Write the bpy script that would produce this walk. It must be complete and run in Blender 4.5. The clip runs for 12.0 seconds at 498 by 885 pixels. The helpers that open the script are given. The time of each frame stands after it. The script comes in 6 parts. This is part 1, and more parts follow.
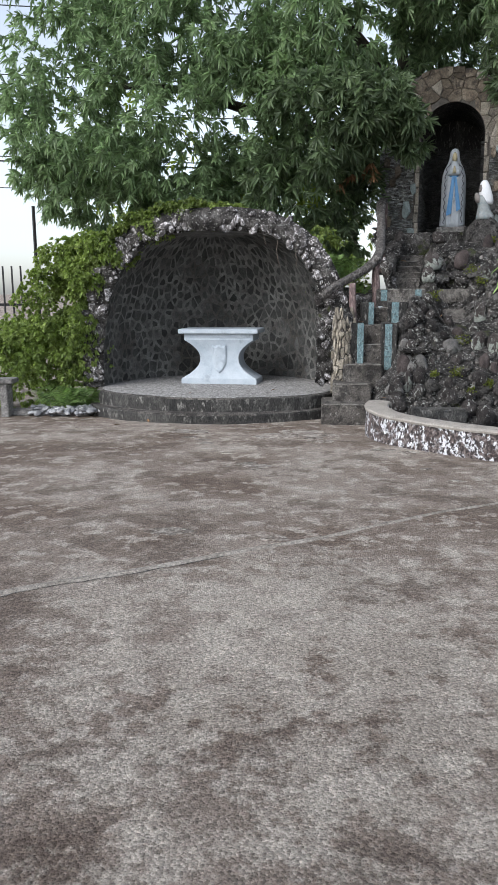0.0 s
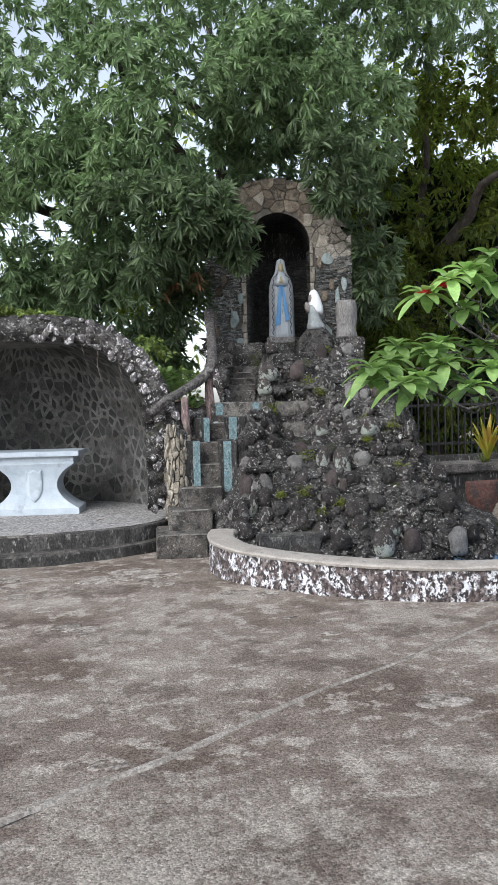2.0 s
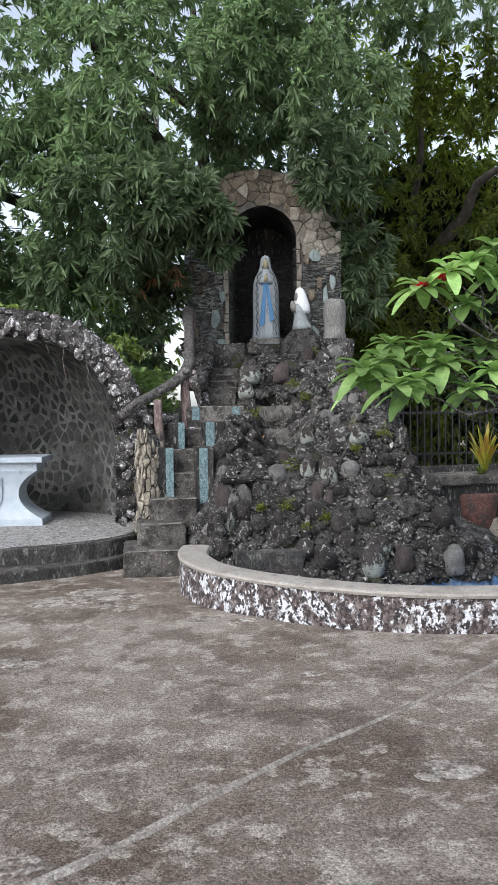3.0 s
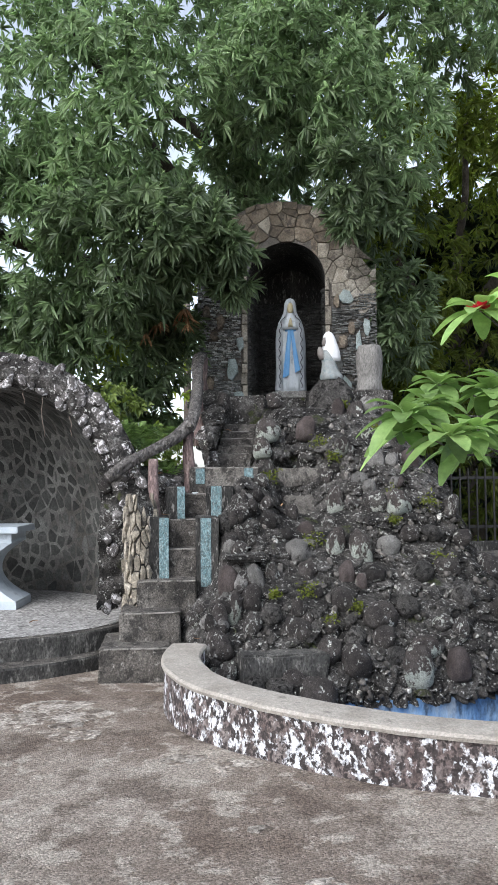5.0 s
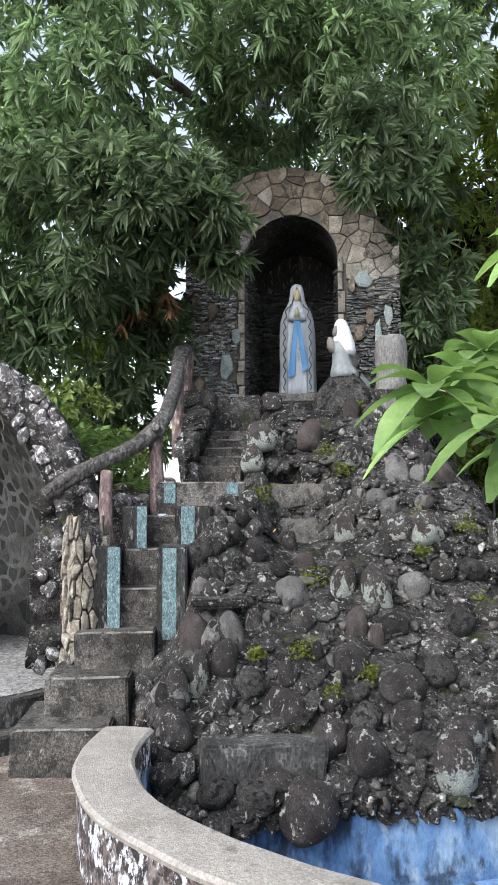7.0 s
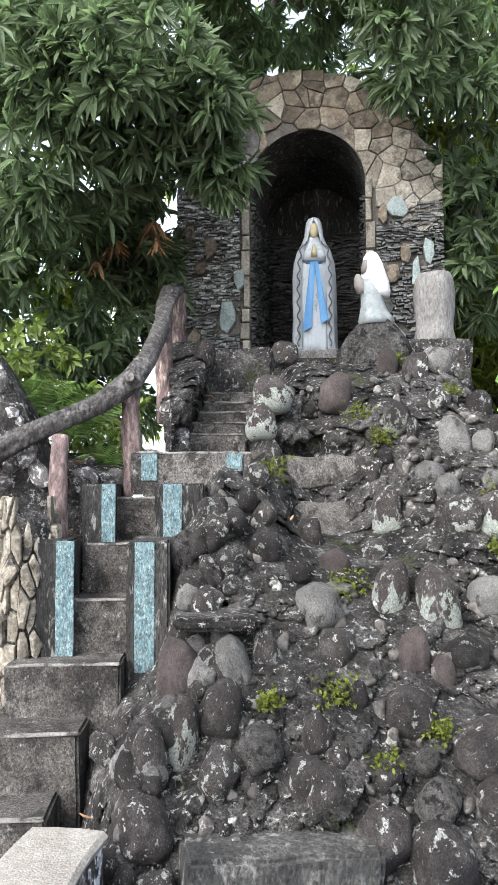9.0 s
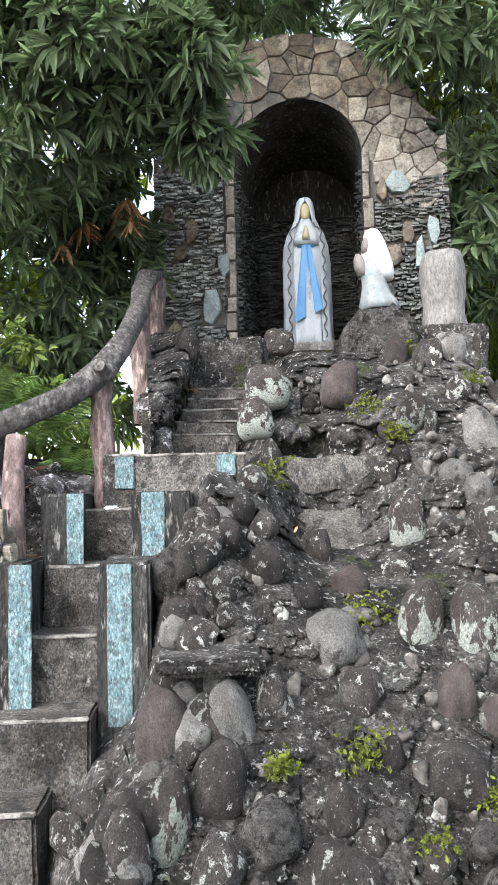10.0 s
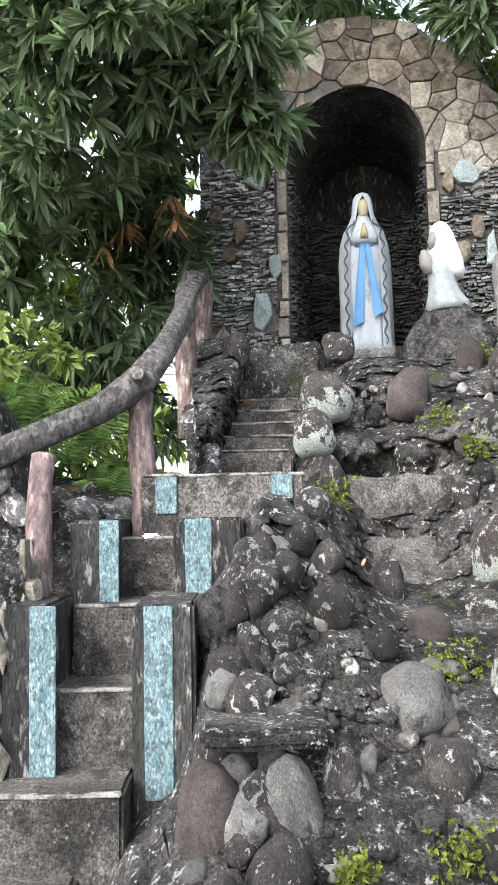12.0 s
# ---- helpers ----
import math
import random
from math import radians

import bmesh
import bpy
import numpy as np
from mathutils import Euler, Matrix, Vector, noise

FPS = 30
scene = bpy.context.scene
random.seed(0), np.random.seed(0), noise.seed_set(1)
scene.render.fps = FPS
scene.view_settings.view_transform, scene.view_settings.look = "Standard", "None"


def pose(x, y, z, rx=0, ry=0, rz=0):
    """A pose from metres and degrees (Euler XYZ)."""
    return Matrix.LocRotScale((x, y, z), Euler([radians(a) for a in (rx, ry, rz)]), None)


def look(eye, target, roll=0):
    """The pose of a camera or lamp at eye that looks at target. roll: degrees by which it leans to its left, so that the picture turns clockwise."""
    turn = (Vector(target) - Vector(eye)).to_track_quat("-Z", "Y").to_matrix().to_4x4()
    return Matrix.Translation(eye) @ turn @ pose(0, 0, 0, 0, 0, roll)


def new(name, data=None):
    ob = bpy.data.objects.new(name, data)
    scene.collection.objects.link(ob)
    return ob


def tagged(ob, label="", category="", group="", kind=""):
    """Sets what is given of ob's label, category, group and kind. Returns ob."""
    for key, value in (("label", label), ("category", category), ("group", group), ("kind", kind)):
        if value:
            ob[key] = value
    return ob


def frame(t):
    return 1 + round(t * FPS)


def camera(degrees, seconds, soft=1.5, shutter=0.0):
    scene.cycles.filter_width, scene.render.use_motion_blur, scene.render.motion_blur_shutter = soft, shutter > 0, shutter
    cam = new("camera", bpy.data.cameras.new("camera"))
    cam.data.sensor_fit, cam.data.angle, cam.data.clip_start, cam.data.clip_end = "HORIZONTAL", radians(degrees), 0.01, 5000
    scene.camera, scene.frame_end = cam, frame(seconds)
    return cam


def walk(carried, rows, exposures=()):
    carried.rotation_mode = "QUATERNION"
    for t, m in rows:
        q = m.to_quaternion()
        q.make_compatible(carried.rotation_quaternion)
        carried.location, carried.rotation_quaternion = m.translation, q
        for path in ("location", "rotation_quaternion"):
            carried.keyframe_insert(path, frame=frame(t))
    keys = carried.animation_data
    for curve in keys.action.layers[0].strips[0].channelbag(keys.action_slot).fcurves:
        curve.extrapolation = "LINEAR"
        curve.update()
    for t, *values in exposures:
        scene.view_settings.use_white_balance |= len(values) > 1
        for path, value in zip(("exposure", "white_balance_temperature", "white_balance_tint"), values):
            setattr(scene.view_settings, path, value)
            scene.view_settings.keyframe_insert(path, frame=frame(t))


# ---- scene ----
cam = camera(35.6, 12.0)
METRES, EYE, TILT, LEAN, TURN = 9.28, 1.6, 0.0, 0.0, 0.0
ROWS = [
    (0.0, 0.0, 0.0, 0.0, -0.07, -11.04, 0.36),
    (0.5, -0.0081, 0.0361, 0.0053, -3.68, -9.01, 0.66),
    (1.0, -0.014, 0.077, 0.0082, -7.08, -6.48, 1.28),
    (1.5, -0.0057, 0.1167, 0.0079, -10.2, -4.2, 1.36),
    (2.0, 0.007, 0.1615, 0.0059, -12.97, -3.17, 1.53),
    (2.5, 0.022, 0.2068, 0.0038, -14.42, -2.87, 1.32),
    (3.0, 0.0403, 0.2499, -0.0004, -13.84, -2.58, 0.84),
    (3.5, 0.0549, 0.2964, -0.005, -12.7, -1.55, 0.68),
    (5.5, 0.1381, 0.4725, -0.0084, -9.94, 3.62, 0.46),
    (6.0, 0.1627, 0.5174, -0.0092, -8.85, 4.28, 0.44),
    (6.5, 0.1806, 0.5715, -0.0121, -8.85, 4.3, 0.4),
    (8.5, 0.2181, 0.7655, -0.0222, -7.96, 4.26, 0.08),
    (9.0, 0.2199, 0.8124, -0.0235, -8.48, 3.48, 0.26),
    (9.5, 0.2222, 0.8549, -0.0252, -9.09, 3.32, 0.78),
    (10.0, 0.2257, 0.8952, -0.0249, -9.69, 4.2, 1.44),
    (10.5, 0.2254, 0.9257, -0.0223, -11.39, 5.46, 1.19),
    (11.0, 0.2275, 0.9448, -0.0178, -12.59, 6.09, 0.8),
    (11.5, 0.2305, 0.9499, -0.0166, -11.24, 6.12, 0.82),
    (12.0, 0.2297, 0.9516, -0.0177, -6.18, 5.19, 1.29),
]
walk(cam, [(t, pose(0, 0, EYE, TILT, LEAN, TURN) @ pose(METRES * x, METRES * y, METRES * z, 90 + pitch, roll, yaw)) for t, x, y, z, yaw, pitch, roll in ROWS],
     exposures=[(0.0, 0.87, 6150, 10), (2.0, 1.08, 6150, 10), (3.5, 1.0, 6150, 10), (5.5, 1.34, 6150, 10), (6.5, 1.38, 6150, 10), (9.0, 2.0, 6250, 10), (12.0, 2.28, 6300, 10)])

# world, sun and exposure
world = bpy.data.worlds.new("world")
scene.world = world
world.use_nodes = True
_sky = world.node_tree.nodes.new("ShaderNodeTexSky")
_sky.sky_type = "NISHITA"
_sky.sun_disc = False
_sky.sun_elevation = radians(40)
_sky.sun_rotation = radians(230)
_sky.air_density, _sky.dust_density, _sky.ozone_density = 1.0, 1.5, 1.0
_bg = world.node_tree.nodes["Background"]
_veil = world.node_tree.nodes.new("ShaderNodeHueSaturation")  # thin cloud
_veil.inputs["Saturation"].default_value = 0.42
world.node_tree.links.new(_sky.outputs[0], _veil.inputs["Color"])
world.node_tree.links.new(_veil.outputs[0], _bg.inputs[0])
_bg.inputs[1].default_value = 0.135
sun_data = bpy.data.lights.new("sun", "SUN")
sun_data.energy, sun_data.angle, sun_data.color = 1.75, radians(50), (1.0, 0.98, 0.95)
sun = new("sun", sun_data)
sun.matrix_world = look((-8.0, -6.7, 8.8), (0, 0, 0))


# ---- materials ----
def mat(name, stops, scale=6.0, rough=0.85, bump=0.4, fine=60.0, detail=8.0, patch=None, patch_at=0.6, patch_scale=3.0,
        patch_soft=0.04, rand=0.25, spec=0.3, metal=0.0, transl=0.0, streak=1.0, lower=None, bump_dist=0.02, second=None, second_at=0.66, second_scale=7.0, grain=3.4, patch_mix=1.0, fine_rough=.8, speck=0.0, speck_scale=90.0, span=(.3, .7)):
    """A noise-driven surface: stops is a ramp of colours, patch a second colour in blotches, second a third one."""
    m = bpy.data.materials.new(name)
    m.use_nodes = True
    nt = m.node_tree
    N, L = nt.nodes, nt.links
    b = N["Principled BSDF"]
    b.inputs["Roughness"].default_value = rough
    b.inputs["Specular IOR Level"].default_value = spec
    b.inputs["Metallic"].default_value = metal
    tc = N.new("ShaderNodeTexCoord")
    geo = N.new("ShaderNodeNewGeometry")
    info = N.new("ShaderNodeObjectInfo")
    off = N.new("ShaderNodeVectorMath"); off.operation = "SCALE"
    comb = N.new("ShaderNodeCombineXYZ")
    for i in range(3):
        L.new(info.outputs["Random"], comb.inputs[i])
    L.new(comb.outputs[0], off.inputs[0]); off.inputs["Scale"].default_value = 17.0
    add = N.new("ShaderNodeVectorMath"); add.operation = "ADD"
    L.new(tc.outputs["Object"], add.inputs[0]); L.new(off.outputs[0], add.inputs[1])
    mp = N.new("ShaderNodeMapping")
    mp.inputs["Scale"].default_value = (1, 1, streak)
    L.new(add.outputs[0], mp.inputs["Vector"])

    def tex(s, d=6.0, r=0.6):
        t = N.new("ShaderNodeTexNoise")
        t.inputs["Scale"].default_value, t.inputs["Detail"].default_value, t.inputs["Roughness"].default_value = s, d, r
        L.new(mp.outputs[0], t.inputs["Vector"])
        return t

    n1, n2 = tex(scale, detail, .66), tex(fine, 9.0, fine_rough)
    ramp = N.new("ShaderNodeValToRGB")
    e = ramp.color_ramp.elements
    k = len(stops)
    for i, c in enumerate(stops):
        pos = span[0] + (span[1] - span[0]) * i / max(1, k - 1)
        el = e[i] if i < 2 else e.new(pos)
        el.position, el.color = pos, (*c, 1)
    L.new(n1.outputs["Fac"], ramp.inputs[0])
    col = ramp.outputs[0]

    def blotch(col, c, at, s, soft):
        pn = tex(s, 10.0, 0.65)
        mr = N.new("ShaderNodeMapRange")
        mr.inputs[1].default_value, mr.inputs[2].default_value = at - soft, at + soft
        L.new(pn.outputs["Fac"], mr.inputs[0])
        mx = N.new("ShaderNodeMixRGB")
        mx.inputs[2].default_value = (*c, 1)
        amt = N.new("ShaderNodeMath"); amt.operation = "MULTIPLY"; amt.inputs[1].default_value = patch_mix
        L.new(mr.outputs[0], amt.inputs[0])
        L.new(amt.outputs[0], mx.inputs[0]); L.new(col, mx.inputs[1])
        return mx.outputs[0]
    if patch:
        col = blotch(col, patch, patch_at, patch_scale, patch_soft)
    if second:
        col = blotch(col, second, second_at, second_scale, patch_soft)
    if lower:  # lichen crusting the lower part of a stone
        sep = N.new("ShaderNodeSeparateXYZ")
        L.new(tc.outputs["Object"], sep.inputs[0])
        ln = tex(4.2, 12.0, .68)
        lm = N.new("ShaderNodeMath"); lm.operation = "MULTIPLY_ADD"; lm.inputs[1].default_value = -.32
        L.new(sep.outputs[2], lm.inputs[0]); L.new(ln.outputs["Fac"], lm.inputs[2])
        lr = N.new("ShaderNodeMapRange"); lr.inputs[1].default_value, lr.inputs[2].default_value = .50, .53
        L.new(lm.outputs[0], lr.inputs[0])
        lx = N.new("ShaderNodeMixRGB"); lx.inputs[2].default_value = (*lower, 1)
        L.new(lr.outputs[0], lx.inputs[0]); L.new(col, lx.inputs[1])
        col = lx.outputs[0]
    # grain and piece-to-piece variation
    hsv = N.new("ShaderNodeHueSaturation")
    mul = N.new("ShaderNodeMath"); mul.operation = "MULTIPLY_ADD"
    mul.inputs[1].default_value, mul.inputs[2].default_value = grain, 1 - grain / 2
    L.new(n2.outputs["Fac"], mul.inputs[0])
    low = N.new("ShaderNodeMath"); low.operation = "MAXIMUM"; low.inputs[1].default_value = .22
    L.new(mul.outputs[0], low.inputs[0])
    mulr = N.new("ShaderNodeMath"); mulr.operation = "MULTIPLY_ADD"
    mulr.inputs[1].default_value, mulr.inputs[2].default_value = rand * 2, 1.0 - rand
    L.new(info.outputs["Random"], mulr.inputs[0])
    muli = N.new("ShaderNodeMath"); muli.operation = "MULTIPLY_ADD"
    muli.inputs[1].default_value, muli.inputs[2].default_value = rand * 2, 1.0 - rand
    L.new(geo.outputs["Random Per Island"], muli.inputs[0])
    m1 = N.new("ShaderNodeMath"); m1.operation = "MULTIPLY"
    L.new(low.outputs[0], m1.inputs[0]); L.new(mulr.outputs[0], m1.inputs[1])
    m2 = N.new("ShaderNodeMath"); m2.operation = "MULTIPLY"
    L.new(m1.outputs[0], m2.inputs[0]); L.new(muli.outputs[0], m2.inputs[1])
    val = m2.outputs[0]
    vor = None
    if speck:
        vor = N.new("ShaderNodeTexVoronoi")
        vor.inputs["Scale"].default_value = speck_scale
        wob = N.new("ShaderNodeVectorMath"); wob.operation = "MULTIPLY_ADD"
        wob.inputs[1].default_value = (.012,) * 3
        L.new(n2.outputs["Color"], wob.inputs[0]); L.new(mp.outputs[0], wob.inputs[2])
        L.new(wob.outputs[0], vor.inputs["Vector"])
        bw = N.new("ShaderNodeRGBToBW")
        L.new(vor.outputs["Color"], bw.inputs[0])
        sp = N.new("ShaderNodeMath"); sp.operation = "MULTIPLY_ADD"
        sp.inputs[1].default_value, sp.inputs[2].default_value = speck, 1 - speck / 2
        L.new(bw.outputs[0], sp.inputs[0])
        m3 = N.new("ShaderNodeMath"); m3.operation = "MULTIPLY"
        L.new(val, m3.inputs[0]); L.new(sp.outputs[0], m3.inputs[1])
        val = m3.outputs[0]
    L.new(val, hsv.inputs["Value"]); L.new(col, hsv.inputs["Color"])
    L.new(hsv.outputs[0], b.inputs["Base Color"])
    if bump:
        bm_ = N.new("ShaderNodeBump")
        bm_.inputs["Strength"].default_value, bm_.inputs["Distance"].default_value = bump, bump_dist
        mixh = N.new("ShaderNodeMath"); mixh.operation = "MULTIPLY_ADD"
        mixh.inputs[1].default_value = 0.4
        L.new(n2.outputs["Fac"], mixh.inputs[0]); L.new(n1.outputs["Fac"], mixh.inputs[2])
        if vor:
            mv = N.new("ShaderNodeMath"); mv.operation = "MULTIPLY_ADD"; mv.inputs[1].default_value = -.35
            L.new(vor.outputs["Distance"], mv.inputs[0]); L.new(mixh.outputs[0], mv.inputs[2])
            mixh = mv
        L.new(mixh.outputs[0], bm_.inputs["Height"]); L.new(bm_.outputs[0], b.inputs["Normal"])
    if transl:
        tr = N.new("ShaderNodeBsdfTranslucent")
        gain = N.new("ShaderNodeHueSaturation")
        gain.inputs["Saturation"].default_value, gain.inputs["Value"].default_value = 1.15, 1.5
        L.new(hsv.outputs[0], gain.inputs["Color"]); L.new(gain.outputs[0], tr.inputs[0])
        ms = N.new("ShaderNodeMixShader"); ms.inputs[0].default_value = transl
        L.new(b.outputs[0], ms.inputs[1]); L.new(tr.outputs[0], ms.inputs[2])
        L.new(ms.outputs[0], N["Material Output"].inputs[0])
    return m


M_ground = mat("old_concrete_yard", [(.155, .119, .095), (.218, .177, .147), (.265, .223, .188), (.335, .291, .25)], .6, .95, 1.0, 55, 15, patch=(.46, .415, .36), patch_at=.555, patch_scale=5.5, patch_soft=.03, second=(.122, .094, .076), second_at=.565, second_scale=2.0, patch_mix=.65, rand=0, bump_dist=.03, grain=3.6, fine_rough=.85, speck=1.0, speck_scale=100, span=(.4, .6), spec=.12)
# the skim has worn off in a broad patch of the yard, down to paler grit
_g, _l = M_ground.node_tree.nodes, M_ground.node_tree.links
_co = _g.new("ShaderNodeTexCoord")
_ds = _g.new("ShaderNodeVectorMath"); _ds.operation = "DISTANCE"; _ds.inputs[1].default_value = (.6, 3.3, 0)
_l.new(_co.outputs["Object"], _ds.inputs[0])
_wear = _g.new("ShaderNodeTexNoise")
_wear.inputs["Scale"].default_value, _wear.inputs["Detail"].default_value, _wear.inputs["Roughness"].default_value = 4.5, 15, .78
_l.new(_co.outputs["Object"], _wear.inputs["Vector"])
_ma = _g.new("ShaderNodeMath"); _ma.operation = "MULTIPLY_ADD"; _ma.inputs[1].default_value = -.075
_l.new(_ds.outputs["Value"], _ma.inputs[0]); _l.new(_wear.outputs["Fac"], _ma.inputs[2])
_mr = _g.new("ShaderNodeMapRange"); _mr.inputs[1].default_value, _mr.inputs[2].default_value = .385, .45
_mr.inputs[4].default_value = .55
_l.new(_ma.outputs[0], _mr.inputs[0])
_mx = _g.new("ShaderNodeMixRGB"); _mx.inputs[2].default_value = (.46, .415, .355, 1)
_hs = next(n for n in _g if n.type == "HUE_SAT")
_l.new(_mr.outputs[0], _mx.inputs[0]); _l.new(_hs.inputs["Color"].links[0].from_socket, _mx.inputs[1]); _l.new(_mx.outputs[0], _hs.inputs["Color"])
M_joint = mat("joint_mortar", [(.19, .168, .143), (.27, .243, .211), (.35, .32, .283)], 3, .9, .8, 40, rand=0, fine_rough=.8, grain=2.6, speck=0.9, speck_scale=90)
M_step = mat("weathered_concrete", [(.038, .034, .030), (.10, .090, .080), (.20, .185, .166)], 2.4, .9, 1.0, 70, 15, patch=(.018, .0165, .0155), patch_at=.54, patch_scale=8, patch_soft=.05, patch_mix=.75, rand=.12, streak=.8, second=(.29, .276, .254), second_at=.635, second_scale=20, grain=4.0, speck=1.3, speck_scale=150)
M_edge = mat("worn_step_edge", [(.14, .129, .115), (.24, .225, .205), (.33, .312, .287)], 8, .9, .6, 50, rand=.1, patch=(.06, .055, .05), patch_at=.54, patch_scale=11, patch_soft=.04)
M_dark = mat("mossy_black_mortar", [(.012, .0108, .0102), (.044, .040, .037), (.105, .097, .090), (.21, .199, .187)], 5.0, .95, 1.0, 48, 15, patch=(.34, .335, .315), patch_at=.595, patch_scale=24.0, patch_soft=.025, rand=0, bump_dist=.07, second=(.055, .062, .024), second_at=.64, second_scale=3.0, grain=5.2, speck=1.2, speck_scale=110, span=(.34, .68))
M_rock = mat("dark_volcanic_rock", [(.020, .017, .016), (.048, .041, .038), (.10, .089, .083)], 2.4, .85, .9, 26, 14, patch=(.40, .40, .37), patch_at=.605, patch_scale=3.6, patch_soft=.015, rand=.45, bump_dist=.06, grain=4.8, speck=.9, speck_scale=70, second=(.33, .325, .305), second_at=.655, second_scale=13)
M_rock_brown = mat("brown_river_boulder", [(.034, .026, .0245), (.060, .047, .044), (.10, .083, .078)], 2.2, .82, .7, 26, rand=.3, bump_dist=.05, grain=3.8, speck=.7, speck_scale=70)
M_rock_pale = mat("pale_grey_boulder", [(.11, .104, .097), (.19, .181, .17), (.28, .27, .255)], 2.2, .86, .8, 26, patch=(.06, .055, .051), patch_at=.59, patch_scale=2.4, rand=.25, bump_dist=.05, grain=3.8, speck=.8, speck_scale=70)
M_rock_lichen = mat("lichen_covered_rock", [(.028, .0245, .023), (.066, .058, .054), (.135, .122, .114)], 2.4, .88, 1.0, 26, 14, patch=(.44, .445, .41), patch_at=.56, patch_scale=3.8, patch_soft=.02, rand=.3, bump_dist=.06, grain=4.8, speck=.9, speck_scale=70, second=(.36, .36, .335), second_at=.62, second_scale=12)
M_rock_half = mat("half_lichened_boulder", [(.030, .0245, .023), (.062, .051, .047), (.115, .10, .093)], 2.4, .86, .9, 26, patch=(.36, .365, .335), patch_at=.60, patch_scale=3.4, patch_soft=.015, rand=.25, bump_dist=.05, grain=4.2, speck=.8, speck_scale=70, lower=(.35, .37, .33), second=(.33, .325, .305), second_at=.655, second_scale=13)
M_rock_rough = mat("rough_grey_lump", [(.036, .033, .031), (.095, .088, .082), (.19, .178, .167)], 3.5, .95, 1.0, 26, 14, patch=(.022, .020, .018), patch_at=.56, patch_scale=5, patch_soft=.03, rand=.35, bump_dist=.08, grain=5.0, speck=1.1, speck_scale=60)
M_shell_stone = mat("shell_lining_stone", [(.034, .034, .032), (.065, .065, .061), (.115, .115, .108)], 4, .9, .5, 50, rand=.4, patch=(.04, .042, .037), patch_at=.6, patch_scale=2)
M_mortar = mat("grey_mortar", [(.085, .083, .077), (.15, .147, .137), (.22, .216, .203)], 5, .95, .8, 50, rand=0, patch=(.055, .048, .042), patch_at=.53, patch_scale=1.2, patch_soft=.08, patch_mix=.8)
M_tan_stone = mat("tan_facing_stone", [(.078, .062, .046), (.142, .115, .086), (.235, .20, .155)], 6, .88, .8, 40, rand=.28, patch=(.062, .051, .042), patch_at=.56, patch_scale=7, grain=3.4)
M_cream_stone = mat("cream_facing_stone", [(.16, .141, .113), (.265, .237, .195), (.37, .34, .29)], 5, .88, .7, 40, rand=.25, patch=(.115, .10, .083), patch_at=.59, patch_scale=7, grain=3.0)
M_niche_mortar = mat("niche_mortar", [(.055, .049, .042), (.095, .085, .074), (.15, .136, .12)], 8, .95, .8, 50, rand=0)
M_slate = mat("stacked_slate", [(.09, .094, .092), (.185, .188, .18), (.33, .328, .31)], 7, .85, .4, 50, rand=.6)
# darker copy of the slate: the recess shade is put into its colour
M_slate_in = mat("shade_dark_inner_slate", [(.02, .02, .019), (.045, .044, .041), (.085, .083, .077)], 7, .85, .4, 50, rand=.4)
M_greenstone = mat("pale_green_flat_stone", [(.17, .205, .20), (.27, .305, .295)], 6, .8, .3, 60, rand=.12)
M_rim = mat("rim_rubble", [(.045, .041, .04), (.11, .102, .098), (.23, .218, .212)], 2.8, .9, .8, 9, rand=.45, bump_dist=.05, grain=3.4, speck=.7, speck_scale=24, patch=(.44, .425, .43), patch_at=.55, patch_scale=2.8, patch_soft=.02)
M_lime = mat("peeling_limewash", [(.066, .045, .042), (.12, .096, .09), (.21, .186, .176)], 8, .9, .8, 30, 14, patch=(.54, .545, .565), patch_at=.52, patch_scale=9.0, patch_soft=.025, rand=0, streak=.8, second=(.038, .031, .030), second_at=.515, second_scale=26, speck=.9, speck_scale=80)
M_cap = mat("pool_wall_cap", [(.21, .188, .163), (.305, .277, .244), (.385, .356, .318)], 4, .9, .6, 55, patch=(.15, .135, .12), patch_at=.63, patch_scale=4, rand=0, grain=1.6, speck=0.4, speck_scale=110)
M_blue = mat("flaking_blue_paint", [(.085, .15, .165), (.15, .23, .245), (.24, .315, .32)], 22, .8, .8, 80, 12, patch=(.07, .075, .073), patch_at=.55, patch_scale=48, patch_soft=.05, patch_mix=.6, rand=0, streak=.5, second=(.34, .375, .37), second_at=.60, second_scale=70, speck=1.1, speck_scale=170)
M_altar = mat("aged_blue_white_paint", [(.31, .355, .40), (.385, .43, .47), (.44, .48, .515)], 5, .6, .12, 60, rand=0, patch=(.28, .31, .34), patch_at=.63, patch_scale=4, grain=.5)
M_pool = mat("pool_blue_paint", [(.07, .15, .31), (.15, .26, .43), (.36, .45, .54)], 4.0, .6, .2, 30, patch=(.02, .023, .03), patch_at=.555, patch_scale=4.5, patch_soft=.05, rand=0, streak=.4, second=(.42, .46, .50), second_at=.58, second_scale=5, grain=1.8, patch_mix=.85)
M_white = mat("white_painted_plaster", [(.60, .605, .61), (.70, .705, .71)], 5, .6, .12, 60, rand=0, patch=(.44, .45, .46), patch_at=.66, patch_scale=4, grain=.5)
M_statue_blue = mat("statue_blue", [(.08, .23, .45), (.15, .33, .56)], 9, .5, .1, 60, rand=0, streak=.3, grain=.8)
M_skin = mat("statue_cream", [(.40, .34, .20), (.52, .45, .29)], 9, .55, .1, 60, rand=0, grain=.5)
M_trim = mat("statue_trim", [(.06, .06, .07), (.12, .12, .14)], 9, .6, .1, 60, rand=0, grain=.5)
